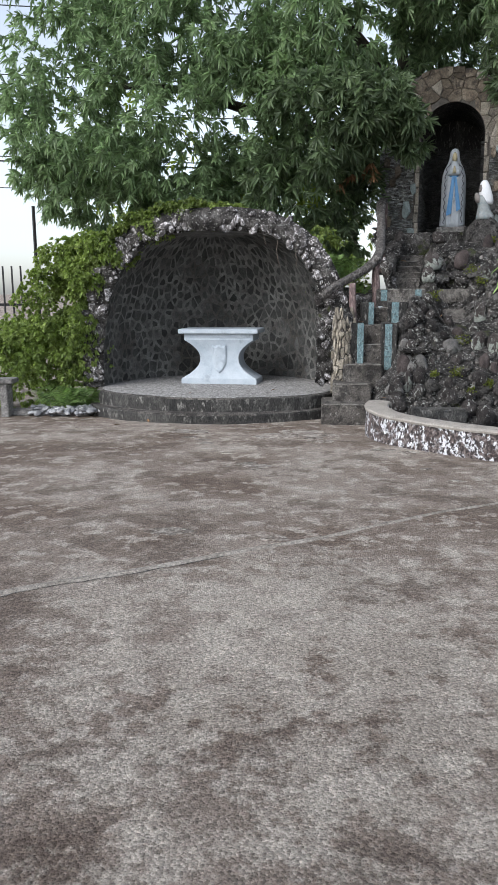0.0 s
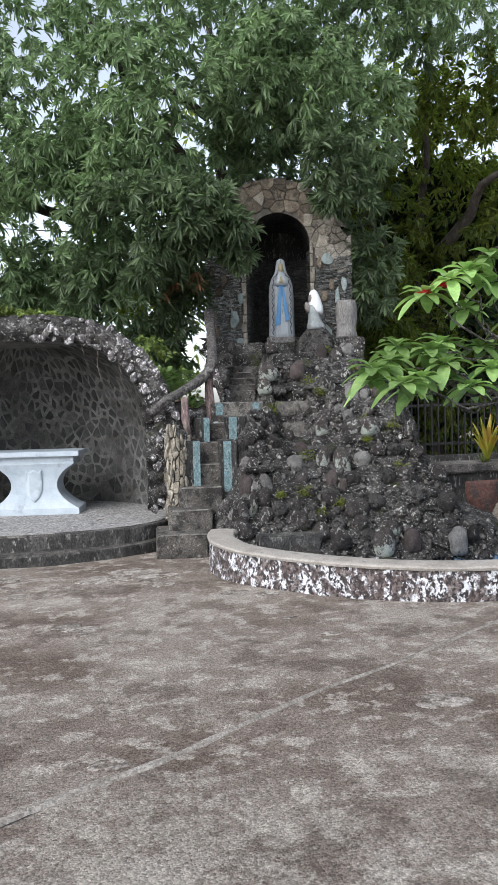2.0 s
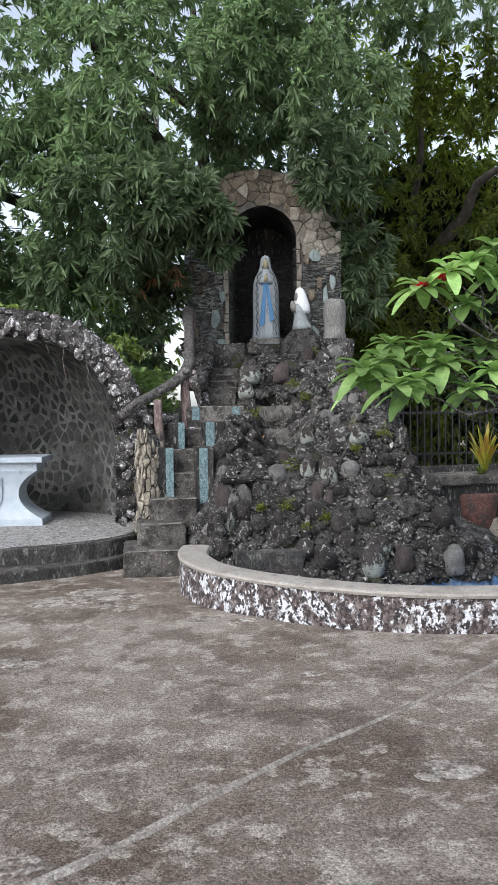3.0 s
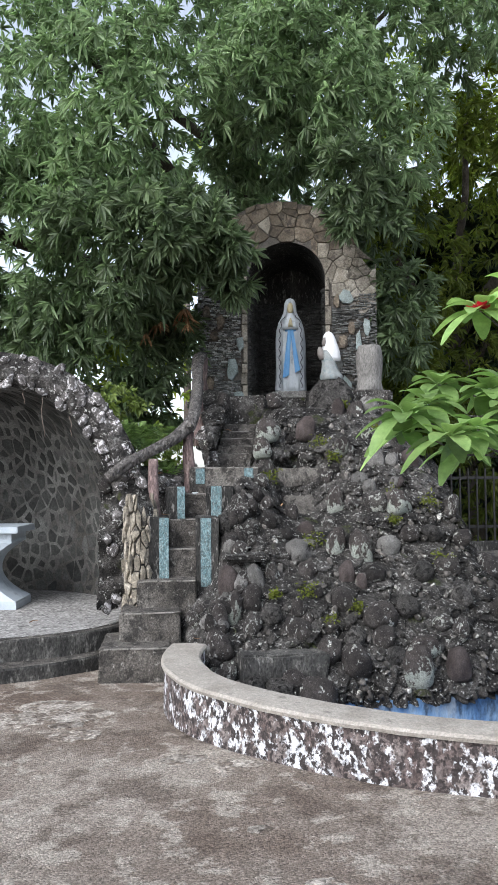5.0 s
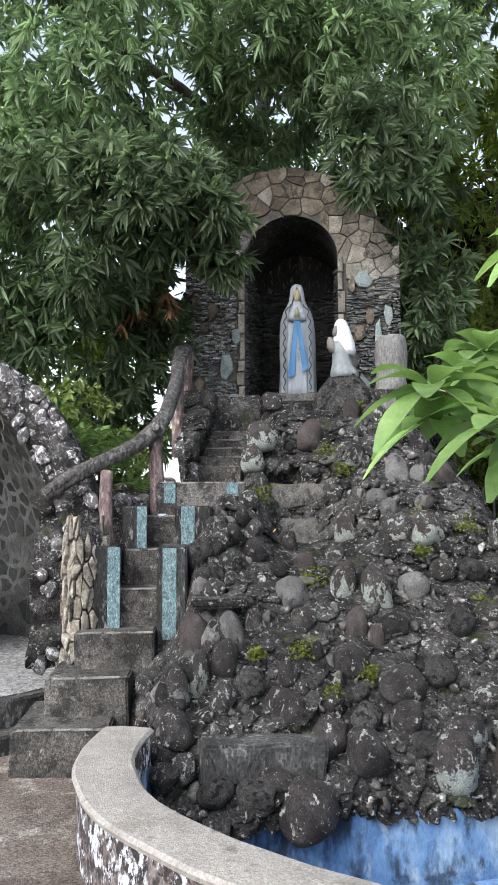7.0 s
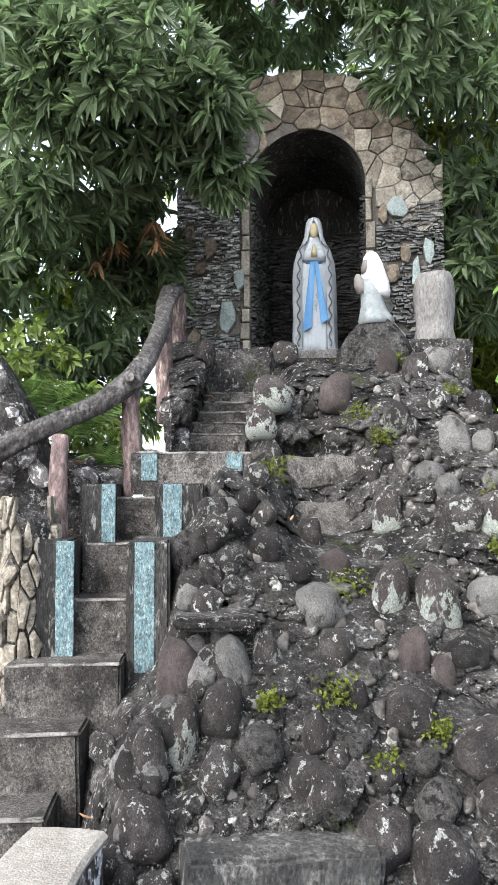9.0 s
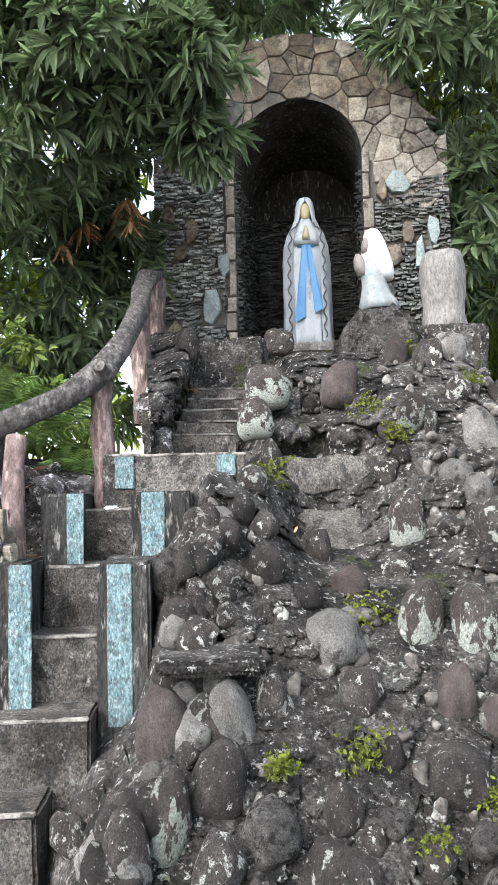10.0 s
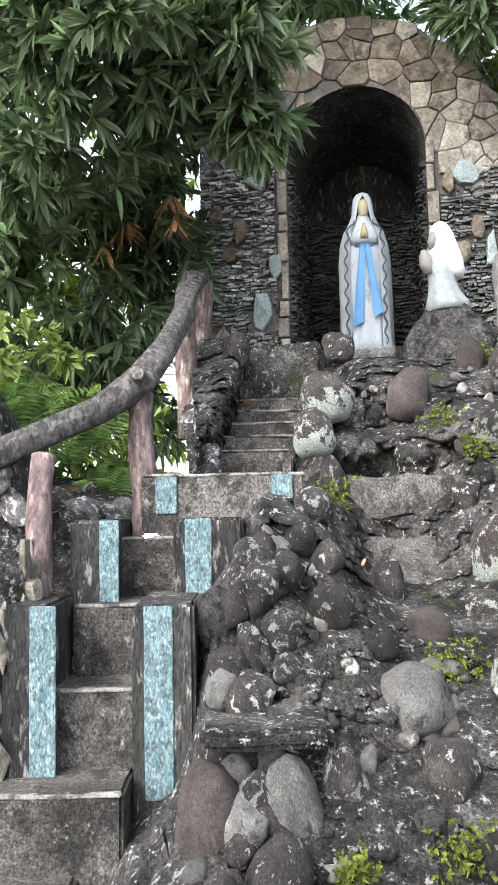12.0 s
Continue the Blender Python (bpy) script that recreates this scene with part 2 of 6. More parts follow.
M_robe = mat("statue_off_white", [(.37, .40, .43), (.46, .49, .515), (.53, .55, .57)], 9, .6, .15, 60, rand=0, patch=(.27, .29, .31), patch_at=.62, patch_scale=9, streak=.4, grain=.8)
M_sleeve = mat("statue_sleeve", [(.13, .115, .105), (.22, .20, .185)], 9, .6, .1, 60, rand=0, grain=.5)
M_silver = mat("faded_statue_robe", [(.16, .17, .168), (.28, .295, .29)], 7, .55, .2, 60, rand=0, patch=(.15, .19, .20), patch_at=.56, patch_scale=9, grain=1)
M_bark = mat("mango_bark", [(.035, .03, .026), (.08, .068, .058), (.13, .115, .10)], 7, .95, .8, 40, rand=.1, streak=.3)
M_log = mat("cement_log", [(.055, .049, .046), (.135, .124, .116), (.25, .234, .22)], 18, .92, 1.0, 50, rand=.1, bump_dist=.07, speck=1.0, speck_scale=45, grain=4.0, streak=.6)
M_redlog = mat("red_painted_log_post", [(.06, .042, .04), (.14, .10, .094), (.25, .19, .175)], 12, .9, 1.0, 45, rand=.1, streak=.35, patch=(.33, .26, .22), patch_at=.60, patch_scale=6, speck=.9, speck_scale=50)
M_leaf = mat("mango_leaf", [(.105, .148, .078), (.16, .22, .114), (.23, .30, .16)], 3, .46, 0, 8, rand=.4, spec=.4, transl=.5, grain=1)
M_leaf_far = mat("far_leaf", [(.10, .145, .035), (.165, .21, .05), (.24, .275, .065)], 3, .45, 0, 8, rand=.4, transl=.65, grain=1)
M_vine = mat("vine_leaf", [(.105, .15, .04), (.17, .225, .062), (.24, .295, .095)], 3, .5, 0, 8, rand=.45, transl=.4, grain=1)
M_plum = mat("plumeria_leaf", [(.14, .235, .07), (.205, .315, .105), (.28, .39, .145)], 3, .38, .1, 12, rand=.3, spec=.5, transl=.35, grain=1)
M_flower = mat("red_petal", [(.55, .02, .045), (.7, .05, .09)], 8, .5, 0, 20, rand=.2, transl=.3, grain=1)
M_croton = mat("croton_leaf", [(.20, .26, .03), (.36, .34, .05), (.40, .20, .05)], 4, .4, 0, 12, rand=.35, transl=.35, grain=1)
M_iron = mat("black_iron", [(.01, .01, .011), (.028, .027, .026)], 9, .55, .2, 60, rand=.1)
M_brick = mat("old_brick", [(.20, .10, .07), (.30, .16, .11)], 8, .9, .5, 50, rand=.25)
M_terra = mat("terracotta", [(.055, .028, .024), (.10, .048, .038), (.15, .08, .062)], 5, .85, .5, 40, rand=0, patch=(.05, .038, .034), patch_at=.54, patch_scale=6, speck=.5)
M_plaster = mat("tan_plaster", [(.13, .112, .088), (.235, .208, .166), (.36, .328, .275)], 7, .9, .8, 40, rand=.4, patch=(.04, .036, .033), patch_at=.59, patch_scale=9, speck=0.6, speck_scale=40)
M_moss = mat("bright_moss", [(.085, .105, .016), (.17, .195, .032)], 20, .9, .8, 90, rand=.4, transl=.25)
M_dead = mat("dead_leaf", [(.20, .10, .048), (.37, .22, .115)], 9, .7, .2, 60, rand=.3)
M_cable = mat("cable", [(.02, .02, .02), (.03, .03, .03)], 9, .6, 0, 60, rand=0)
M_river = mat("river_stone", [(.10, .10, .104), (.18, .18, .185), (.28, .28, .285)], 2.5, .85, .4, 10, rand=.45)
M_water = bpy.data.materials.new("pool_water")
M_water.use_nodes = True
_w = M_water.node_tree.nodes["Principled BSDF"]
_w.inputs["Base Color"].default_value = (.75, .85, .95, 1)
_w.inputs["Roughness"].default_value, _w.inputs["Transmission Weight"].default_value, _w.inputs["IOR"].default_value = 0.02, 1.0, 1.33
_wn = M_water.node_tree.nodes.new("ShaderNodeTexNoise"); _wn.inputs["Scale"].default_value = 5.0
_wb = M_water.node_tree.nodes.new("ShaderNodeBump"); _wb.inputs["Strength"].default_value, _wb.inputs["Distance"].default_value = .08, .01
M_water.node_tree.links.new(_wn.outputs[0], _wb.inputs["Height"]); M_water.node_tree.links.new(_wb.outputs[0], _w.inputs["Normal"])


# ---- builders ----
def mesh_of(bm, name, materials, smooth=False):
    me = bpy.data.meshes.new(name)
    bm.normal_update()
    bm.to_mesh(me)
    bm.free()
    for m in (materials if isinstance(materials, (list, tuple)) else [materials]):
        me.materials.append(m)
    if smooth:
        for p in me.polygons:
            p.use_smooth = True
    return me


def thing(name, label, category, group="", kind="", at=(0, 0, 0)):
    ob = new(name)
    ob.empty_display_size = .1
    ob.location = at
    return tagged(ob, label, category, group, kind)


def attach(ob, parent):
    ob.parent = parent
    if parent is not None:
        ob.matrix_parent_inverse = Matrix.Translation(-parent.location) if parent.parent is None else Matrix.Identity(4)
    return ob


def part(name, bm, material, parent=None, label="", smooth=False):
    ob = new(name, mesh_of(bm, name, material, smooth))
    if parent is not None:
        attach(ob, parent)
    return tagged(ob, label)


def pydata(name, verts, faces, material, parent=None, smooth=False):
    me = bpy.data.meshes.new(name)
    me.from_pydata([tuple(map(float, v)) for v in verts] if not isinstance(verts, np.ndarray) else verts.tolist(), [], faces if isinstance(faces, list) else faces.tolist())
    for m in (material if isinstance(material, (list, tuple)) else [material]):
        me.materials.append(m)
    if smooth:
        for p in me.polygons:
            p.use_smooth = True
    ob = new(name, me)
    return attach(ob, parent) if parent is not None else ob


def rough_box(bm, size, m, cuts=3, wear=.012, seed=0, bevel=.015):
    """A worn block: bevelled, subdivided and nudged by noise. m is its pose; the size is full length in x, y, z from the base centre."""
    t = bmesh.new()
    bmesh.ops.create_cube(t, size=1)
    for v in t.verts:
        v.co = Vector((v.co.x * size[0], v.co.y * size[1], (v.co.z + .5) * size[2]))
    bmesh.ops.bevel(t, geom=list(t.edges), offset=bevel, segments=2, affect="EDGES")
    if cuts:
        long = [e for e in t.edges if e.calc_length() > .1]
        bmesh.ops.subdivide_edges(t, edges=long, cuts=cuts, use_grid_fill=True)
    for v in t.verts:
        v.co += noise.noise_vector(v.co * 6 + Vector((seed * 3.1, seed, 0))) * wear
    bmesh.ops.transform(t, matrix=m, verts=list(t.verts))
    tmp = bpy.data.meshes.new("t")
    t.to_mesh(tmp)
    t.free()
    bm.from_mesh(tmp)
    bpy.data.meshes.remove(tmp)


def tube(bm, pts, radii, seg=10, wob=.0, seed=0):
    """A tapered limb through pts, with an uneven skin."""
    pts = [Vector(p) for p in pts]
    rings = []
    for i, p in enumerate(pts):
        d = (pts[min(i + 1, len(pts) - 1)] - pts[max(i - 1, 0)]).normalized()
        a = d.orthogonal().normalized() if i == 0 else (a - d * a.dot(d)).normalized()
        b = d.cross(a)
        ring = []
        for k in range(seg):
            th = 2 * math.pi * k / seg
            q = a * math.cos(th) + b * math.sin(th)
            r = radii[i] * (1 + wob * noise.noise(p * 5 + q * 1.5 + Vector((seed, 0, 0))))
            ring.append(bm.verts.new(p + q * r))
        rings.append(ring)
    for r0, r1 in zip(rings, rings[1:]):
        for k in range(seg):
            bm.faces.new((r0[k], r0[(k + 1) % seg], r1[(k + 1) % seg], r1[k]))
    bm.faces.new(rings[0][::-1])
    bm.faces.new(rings[-1])


def bend(a, b, n, sag=0.0, wob=0.0, seed=0):
    a, b = Vector(a), Vector(b)
    out = []
    for i in range(n + 1):
        t = i / n
        p = a.lerp(b, t) + Vector((0, 0, -sag * 4 * t * (1 - t)))
        p += noise.noise_vector(Vector((seed * 7.3, t * 2.5, seed))) * wob * math.sin(math.pi * min(1, t * 1.2))
        out.append(p)
    return out


def cells(sites, box):
    """Voronoi cells of 2D sites, clipped to the box (u0, v0, u1, v1)."""
    sites = np.asarray(sites, float)
    out = []
    for i, s in enumerate(sites):
        poly = [(box[0], box[1]), (box[2], box[1]), (box[2], box[3]), (box[0], box[3])]
        d = ((sites - s) ** 2).sum(1)
        for j in np.argsort(d)[1:19]:
            n = sites[j] - s
            c = ((sites[j] + s) / 2 * n).sum()
            new_poly = []
            for k in range(len(poly)):
                p, q = poly[k], poly[(k + 1) % len(poly)]
                dp, dq = p[0] * n[0] + p[1] * n[1] - c, q[0] * n[0] + q[1] * n[1] - c
                if dp <= 0:
                    new_poly.append(p)
                if dp * dq < 0:
                    f = dp / (dp - dq)
                    new_poly.append((p[0] + (q[0] - p[0]) * f, p[1] + (q[1] - p[1]) * f))
            poly = new_poly
            if len(poly) < 3:
                break
        if len(poly) >= 3:
            out.append(poly)
    return out


def poly_stone(poly, mapper, joint, thick, seed=0):
    """A flat stone over a 2D polygon: sides, a rounded shoulder and an uneven face, mapped onto a surface."""
    poly = np.array(poly)
    c = poly.mean(0)
    rings = []
    for shrink, h in ((1, -.01), (1, thick * .6), (.93, thick * .95), (.55, thick * 1.08)):
        ring = []
        for k, p in enumerate(poly):
            d = p - c
            L = max(1e-6, np.hypot(*d))
            q = c + d * max(.2, (L - joint) / L) * shrink
            ring.append(mapper(q[0], q[1], h + (thick * .35 * noise.noise(Vector((q[0] * 9 + seed, q[1] * 9, seed))) if h > 0 else 0)))
        rings.append(ring)
    bm = bmesh.new()
    vs = [[bm.verts.new(p) for p in r] for r in rings]
    n = len(poly)
    for a, b in zip(vs, vs[1:]):
        for k in range(n):
            bm.faces.new((a[k], a[(k + 1) % n], b[(k + 1) % n], b[k]))
    bm.faces.new(vs[-1])
    return bm


def jitter_sites(u0, v0, u1, v1, du, dv, j=.38, seed=1):
    rng = random.Random(seed)
    out, row, v = [], 0, v0 - dv
    while v < v1 + dv:
        u = u0 - du + (row % 2) * du / 2
        while u < u1 + du:
            out.append((u + rng.uniform(-j, j) * du, v + rng.uniform(-j, j) * dv))
            u += du
        v += dv
        row += 1
    return out


ROCK_MESHES = {}


def rock_mesh(k, material, sub=3):
    key = (k, material.name, sub)
    if key not in ROCK_MESHES:
        bm = bmesh.new()
        bmesh.ops.create_icosphere(bm, subdivisions=sub, radius=.5)
        s = Vector((k * 5.7 + 1, k * 2.3, k * 1.1))
        for v in bm.verts:
            n = v.co.normalized()
            if k > 10:  # water-worn egg
                r = 1.02 + .22 * noise.noise(n * 1.0 + s) + .10 * noise.noise(n * 2.3 + s) + .045 * noise.noise(n * 6 + s)
                q = (abs(n.x) ** 2.6 + abs(n.y) ** 2.6 + abs(n.z) ** 2.6) ** (-1 / 2.6)
                v.co = n * .5 * r * q
                v.co.x *= 1 - .22 * v.co.z
                continue
            r = 1 + .30 * noise.noise(n * 1.3 + s) + .13 * noise.noise(n * 3.1 + s) + .07 * noise.noise(n * 7 + s)
            # a few worn flats
            for f in range(3 if k % 3 == 0 else 9):
                ax = Vector((math.sin(k * 3 + f * 2.1), math.cos(k * 1.7 + f * 3.3), math.sin(k + f * 4.0))).normalized()
                over = n.dot(ax) * r - (.82 if k % 3 == 0 else .74)
                if over > 0:
                    r -= over * .8
            v.co = n * .5 * r
        ROCK_MESHES[key] = mesh_of(bm, "rock", material, True)
    return ROCK_MESHES[key]


def ground_z(x, y):
    return -.0275 * max(-2.0, min(y, 14.0))


# ---- the yard ----
def build_ground():
    xs = np.concatenate([[-900, -300, -100, -40, -20, -12], np.arange(-8, 9.01, .1), [12, 20, 40, 100, 300, 900]])
    ys = np.concatenate([[-900, -300, -100, -40, -15, -6], np.arange(-3, 14.01, .1), [16, 20, 40, 100, 300, 900]])
    verts, faces = [], []
    for y in ys:
        for x in xs:
            z = ground_z(x, y)
            if -8 <= x <= 9 and -3 <= y <= 14:
                z += .014 * noise.noise(Vector((x * .7, y * .7, 3))) + .006 * noise.noise(Vector((x * 3, y * 3, 9)))
            if 1.6 < x < 6.6 and 7.7 < y < 11.6 and inside_pool(x, y):
                z = -1.1
            verts.append((x, y, z))
    w = len(xs)
    for j in range(len(ys) - 1):
        for i in range(w - 1):
            a = j * w + i
            faces.append((a, a + 1, a + w + 1, a + w))
    ob = pydata("ground", verts, faces, M_ground, smooth=True)
    tagged(ob, "worn stained concrete yard with pale scuffed patches", "ground", kind="structure")
    return ob


# the pool wall: centre line of its cap, from the rounded end at the stairs round to the planted wall
POOL = [(1.80, 10.62), (1.70, 10.25), (1.69, 9.85), (1.80, 9.40), (2.06, 8.98), (2.38, 8.62), (2.80, 8.28), (3.35, 7.98), (4.0, 7.82), (4.7, 7.85), (5.35, 8.1), (5.95, 8.6), (6.35, 9.3), (6.5, 10.2), (6.5, 11.6)]


def smooth_line(pts, n):
    pts = [Vector((*p, 0)) for p in pts]
    out = []
    for i in range(len(pts) - 1):
        p0, p1, p2, p3 = pts[max(0, i - 1)], pts[i], pts[i + 1], pts[min(len(pts) - 1, i + 2)]
        for k in range(n):
            t = k / n
            out.append(.5 * ((2 * p1) + (p2 - p0) * t + (2 * p0 - 5 * p1 + 4 * p2 - p3) * t * t + (3 * p1 - p0 - 3 * p2 + p3) * t ** 3))
    out.append(pts[-1])
    return out


POOL_LINE = smooth_line(POOL, 8)


def inside_pool(x, y):
    poly = POOL_LINE + [Vector((2.2, 11.6, 0))]
    hit = False
    for a, b in zip(poly, poly[1:] + poly[:1]):
        if (a.y > y) != (b.y > y) and x < (b.x - a.x) * (y - a.y) / (b.y - a.y) + a.x:
            hit = not hit
    return hit


def build_pool():
    pool = thing("pool_wall", "low curved pool wall with peeling white limewash over dark stained plaster", "wall", kind="structure")
    top = .10
    sections = (("wall", M_lime, [(-.135, -1), (-.14, -.30), (-.135, -.035), (.135, -.035), (.14, -.30), (.135, -1)]),
                ("cap", M_cap, [(-.15, -.035), (-.158, -.012), (-.14, .004), (-.05, .01), (.05, .01), (.14, .004), (.158, -.012), (.15, -.035)]))
    for name, m, prof in sections:
        bm = bmesh.new()
        rings = []
        for i, p in enumerate(POOL_LINE):
            d = (POOL_LINE[min(i + 1, len(POOL_LINE) - 1)] - POOL_LINE[max(i - 1, 0)]).normalized()
            nrm = Vector((d.y, -d.x, 0))
            ring = []
            for (o, h) in prof:
                z = top + h if h > -.9 else -1.05
                q = p + nrm * o
                w = noise.noise_vector(Vector((q.x * 4, q.y * 4, z * 4))) * .008
                ring.append(bm.verts.new((q.x + w.x, q.y + w.y, z + w.z * .6)))
            rings.append(ring)
        for a, b in zip(rings, rings[1:]):
            for k in range(len(prof) - 1):
                bm.faces.new((a[k], a[k + 1], b[k + 1], b[k]))
        bm.faces.new(rings[0])
        bmesh.ops.recalc_face_normals(bm, faces=list(bm.faces))
        part(name, bm, m, pool, "worn bare cement cap" if name == "cap" else "")
    # the painted basin and its water
    bm = bmesh.new()
    fl = [bm.verts.new((p.x, p.y, -.98)) for p in POOL_LINE] + [bm.verts.new((2.0, 11.6, -.98))]
    bm.faces.new(fl)
    inner = []
    for i, p in enumerate(POOL_LINE):
        d = (POOL_LINE[min(i + 1, len(POOL_LINE) - 1)] - POOL_LINE[max(i - 1, 0)]).normalized()
        inner.append(p + Vector((-d.y, d.x, 0)) * .150)
    side = [(bm.verts.new((p.x, p.y, -.98)), bm.verts.new((p.x, p.y, -.10))) for p in inner]
    for (a, b), (c, d) in zip(side, side[1:]):
        bm.faces.new((a, b, d, c))
    tagged(part("pool_basin", bm, M_pool), "sky-blue painted pool basin with dark stains", "pool", kind="structure")
    bm = bmesh.new()
    bm.faces.new([bm.verts.new((p.x, p.y, -.80)) for p in POOL_LINE] + [bm.verts.new((2.0, 11.6, -.80))])
    w = part("water", bm, M_water)
    w.visible_shadow = False
    tagged(w, "still shallow pool water reflecting the rocks", "water", kind="structure")


build_ground()
build_pool()


# ---- the arched shell and its platform ----
SHELL_O, SHELL_A = Vector((-.56, 12.72, .03)), radians(-11)
SU, SV = Vector((math.cos(SHELL_A), math.sin(SHELL_A), 0)), Vector((-math.sin(SHELL_A), math.cos(SHELL_A), 0))


def shell_local(u, v, z):
    return SHELL_O + SU * u + SV * v + Vector((0, 0, z))


def shell_point(al, t, off=0.0):
    """The lining: al runs from the left foot (0) round the back to the right foot (pi), t from the floor (0) to the crown (1)."""
    k = max(0, math.cos(t * math.pi / 2)) ** .62
    z = 2.52 * math.sin(t * math.pi / 2) ** .82
    ra, rd = 1.93, 2.15
    n = Vector((-math.cos(al) * k, math.sin(al) * k, .75 * t))
    n.normalize()
    return shell_local(-math.cos(al) * ra * k + n.x * off, math.sin(al) * rd * k + n.y * off, z + n.z * off)


def build_shell():
    shell = thing("altar_shell", "stone-lined half-dome shelter, vine-covered outside", "grotto")
    nA, nT = 48, 26
    for name, off, m in (("lining", .0, M_mortar), ("outer_shell", .34, M_dark)):
        bm = bmesh.new()
        g = [[bm.verts.new(shell_point(math.pi * i / nA, j / nT * .985, off) + noise.noise_vector(Vector((i * .7, j * .7, off))) * (.02 if off else .005)) for i in range(nA + 1)] for j in range(nT + 1)]
        for j in range(nT):
            for i in range(nA):
                bm.faces.new((g[j][i], g[j][i + 1], g[j + 1][i + 1], g[j + 1][i]))
        part(name, bm, m, shell, smooth=True)
    # front rim between lining and outer skin
    bm = bmesh.new()
    prof = []
    for j in range(61):
        a = j / 60
        t = a * 2 if a < .5 else (1 - a) * 2
        prof.append((0 if a < .5 else math.pi, min(t, .985)))
    rows = []
    for (al, t) in prof:
        p0, p1 = shell_point(al, t, -.01), shell_point(al, t, .36)
        row = []
        for f in (0, .25, .5, .75, 1):
            p = p0.lerp(p1, f)
            bulge = .09 * math.sin(math.pi * f) + .05 * noise.noise(p * 7)
            row.append(bm.verts.new(p - SV * bulge))
        rows.append(row)
    for a, b in zip(rows, rows[1:]):
        for k in range(4):
            bm.faces.new((a[k], a[k + 1], b[k + 1], b[k]))
    part("rim", bm, M_dark, shell)
    rng = random.Random(5)
    for i in range(300):
        al, t = rng.choice(prof)
        p = shell_point(al, min(.985, max(0.02, t + rng.uniform(-.02, .02))), rng.uniform(.0, .34)) - SV * rng.uniform(.03, .08)
        ob = new("rim_stone", rock_mesh((1, 2, 4, 5, 7, 8)[rng.randrange(6)], M_rim, 2))
        s = rng.uniform(.05, .135)
        attach(ob, shell)
        ob.matrix_basis = Matrix.Translation(p) @ Euler((rng.uniform(-.4, .4), rng.uniform(0, 6), rng.uniform(-.4, .4) + SHELL_A)).to_matrix().to_4x4() @ Matrix.Diagonal((s * rng.uniform(1, 1.7), s * .7, s, 1))
    # lining stones: the ones nearest the stairs are pieces, the rest one mesh
    rise = lambda s: 2 / math.pi * math.asin(min(1, max(0, s)) ** (1 / .82))
    polys = [p for p in cells(jitter_sites(.02, .02, math.pi - .02, .97, .080, .062, .46, 8), (.0, .0, math.pi, .985)) if .02 < sum(q[0] for q in p) / len(p) < math.pi - .02]
    polys.sort(key=lambda p: -sum(q[0] for q in p) / len(p))
    rest = bmesh.new()
    for i, poly in enumerate(polys):
        bm = poly_stone(poly, lambda a, t, h: shell_point(a, min(rise(t), .98), -h), .016 + .009 * math.sin(i * 1.9), .008, i)
        if i < 300:
            part("stone", bm, M_shell_stone, shell)
        else:
            me = mesh_of(bm, "t", M_shell_stone)
            rest.from_mesh(me)
            bpy.data.meshes.remove(me)
    tagged(part("far_stone_lining", rest, M_shell_stone, shell), kind="stuff")
    # platform with a lower step
    def front(scale_u, scale_v, z0, z1, name, m):
        bm = bmesh.new()
        ring = [shell_local(scale_u * math.cos(a), -scale_v * math.sin(a), 0) for a in [math.pi * (1 - k / 40) for k in range(41)]]
        back = [shell_local(scale_u, 2.5, 0), shell_local(-scale_u, 2.5, 0)]
        loop = ring + back
        top = [bm.verts.new((p.x, p.y, z1)) for p in loop]
        lip = [bm.verts.new((p.x, p.y, z1 - .02)) for p in loop]
        for v, p in zip(lip, loop):
            d = (Vector((p.x, p.y, 0)) - SHELL_O); d.z = 0
            v.co += d.normalized() * .012
        bot = [bm.verts.new((p.x, p.y, z0)) for p in loop]
        bm.faces.new(top)
        n = len(loop)
        for k in range(n):
            bm.faces.new((lip[k], lip[(k + 1) % n], top[(k + 1) % n], top[k]))
            bm.faces.new((bot[k], bot[(k + 1) % n], lip[(k + 1) % n], lip[k]))
        bmesh.ops.recalc_face_normals(bm, faces=list(bm.faces))
        # tops take m, all other faces the darker riser material
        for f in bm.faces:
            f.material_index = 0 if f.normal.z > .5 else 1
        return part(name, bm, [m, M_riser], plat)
    plat = thing("platform", "curved two-step cement platform, grey pebbled top and dark sides", "platform", kind="structure")
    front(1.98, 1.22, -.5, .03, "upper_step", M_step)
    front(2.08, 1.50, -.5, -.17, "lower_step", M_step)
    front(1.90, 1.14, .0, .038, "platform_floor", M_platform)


M_riser = mat("dark_streaked_riser", [(.016, .0155, .015), (.045, .043, .04), (.10, .096, .088)], 4, .92, .8, 50, 12, patch=(.18, .172, .158), patch_at=.60, patch_scale=12, patch_soft=.05, rand=0, streak=.5, speck=1.0, speck_scale=80)
M_platform = mat("pebbled_platform_top", [(.17, .165, .155), (.26, .25, .24), (.34, .33, .32)], 9, .85, .6, 45, rand=0, patch=(.12, .115, .11), patch_at=.6, patch_scale=9, speck=1.1, speck_scale=34)
build_shell()


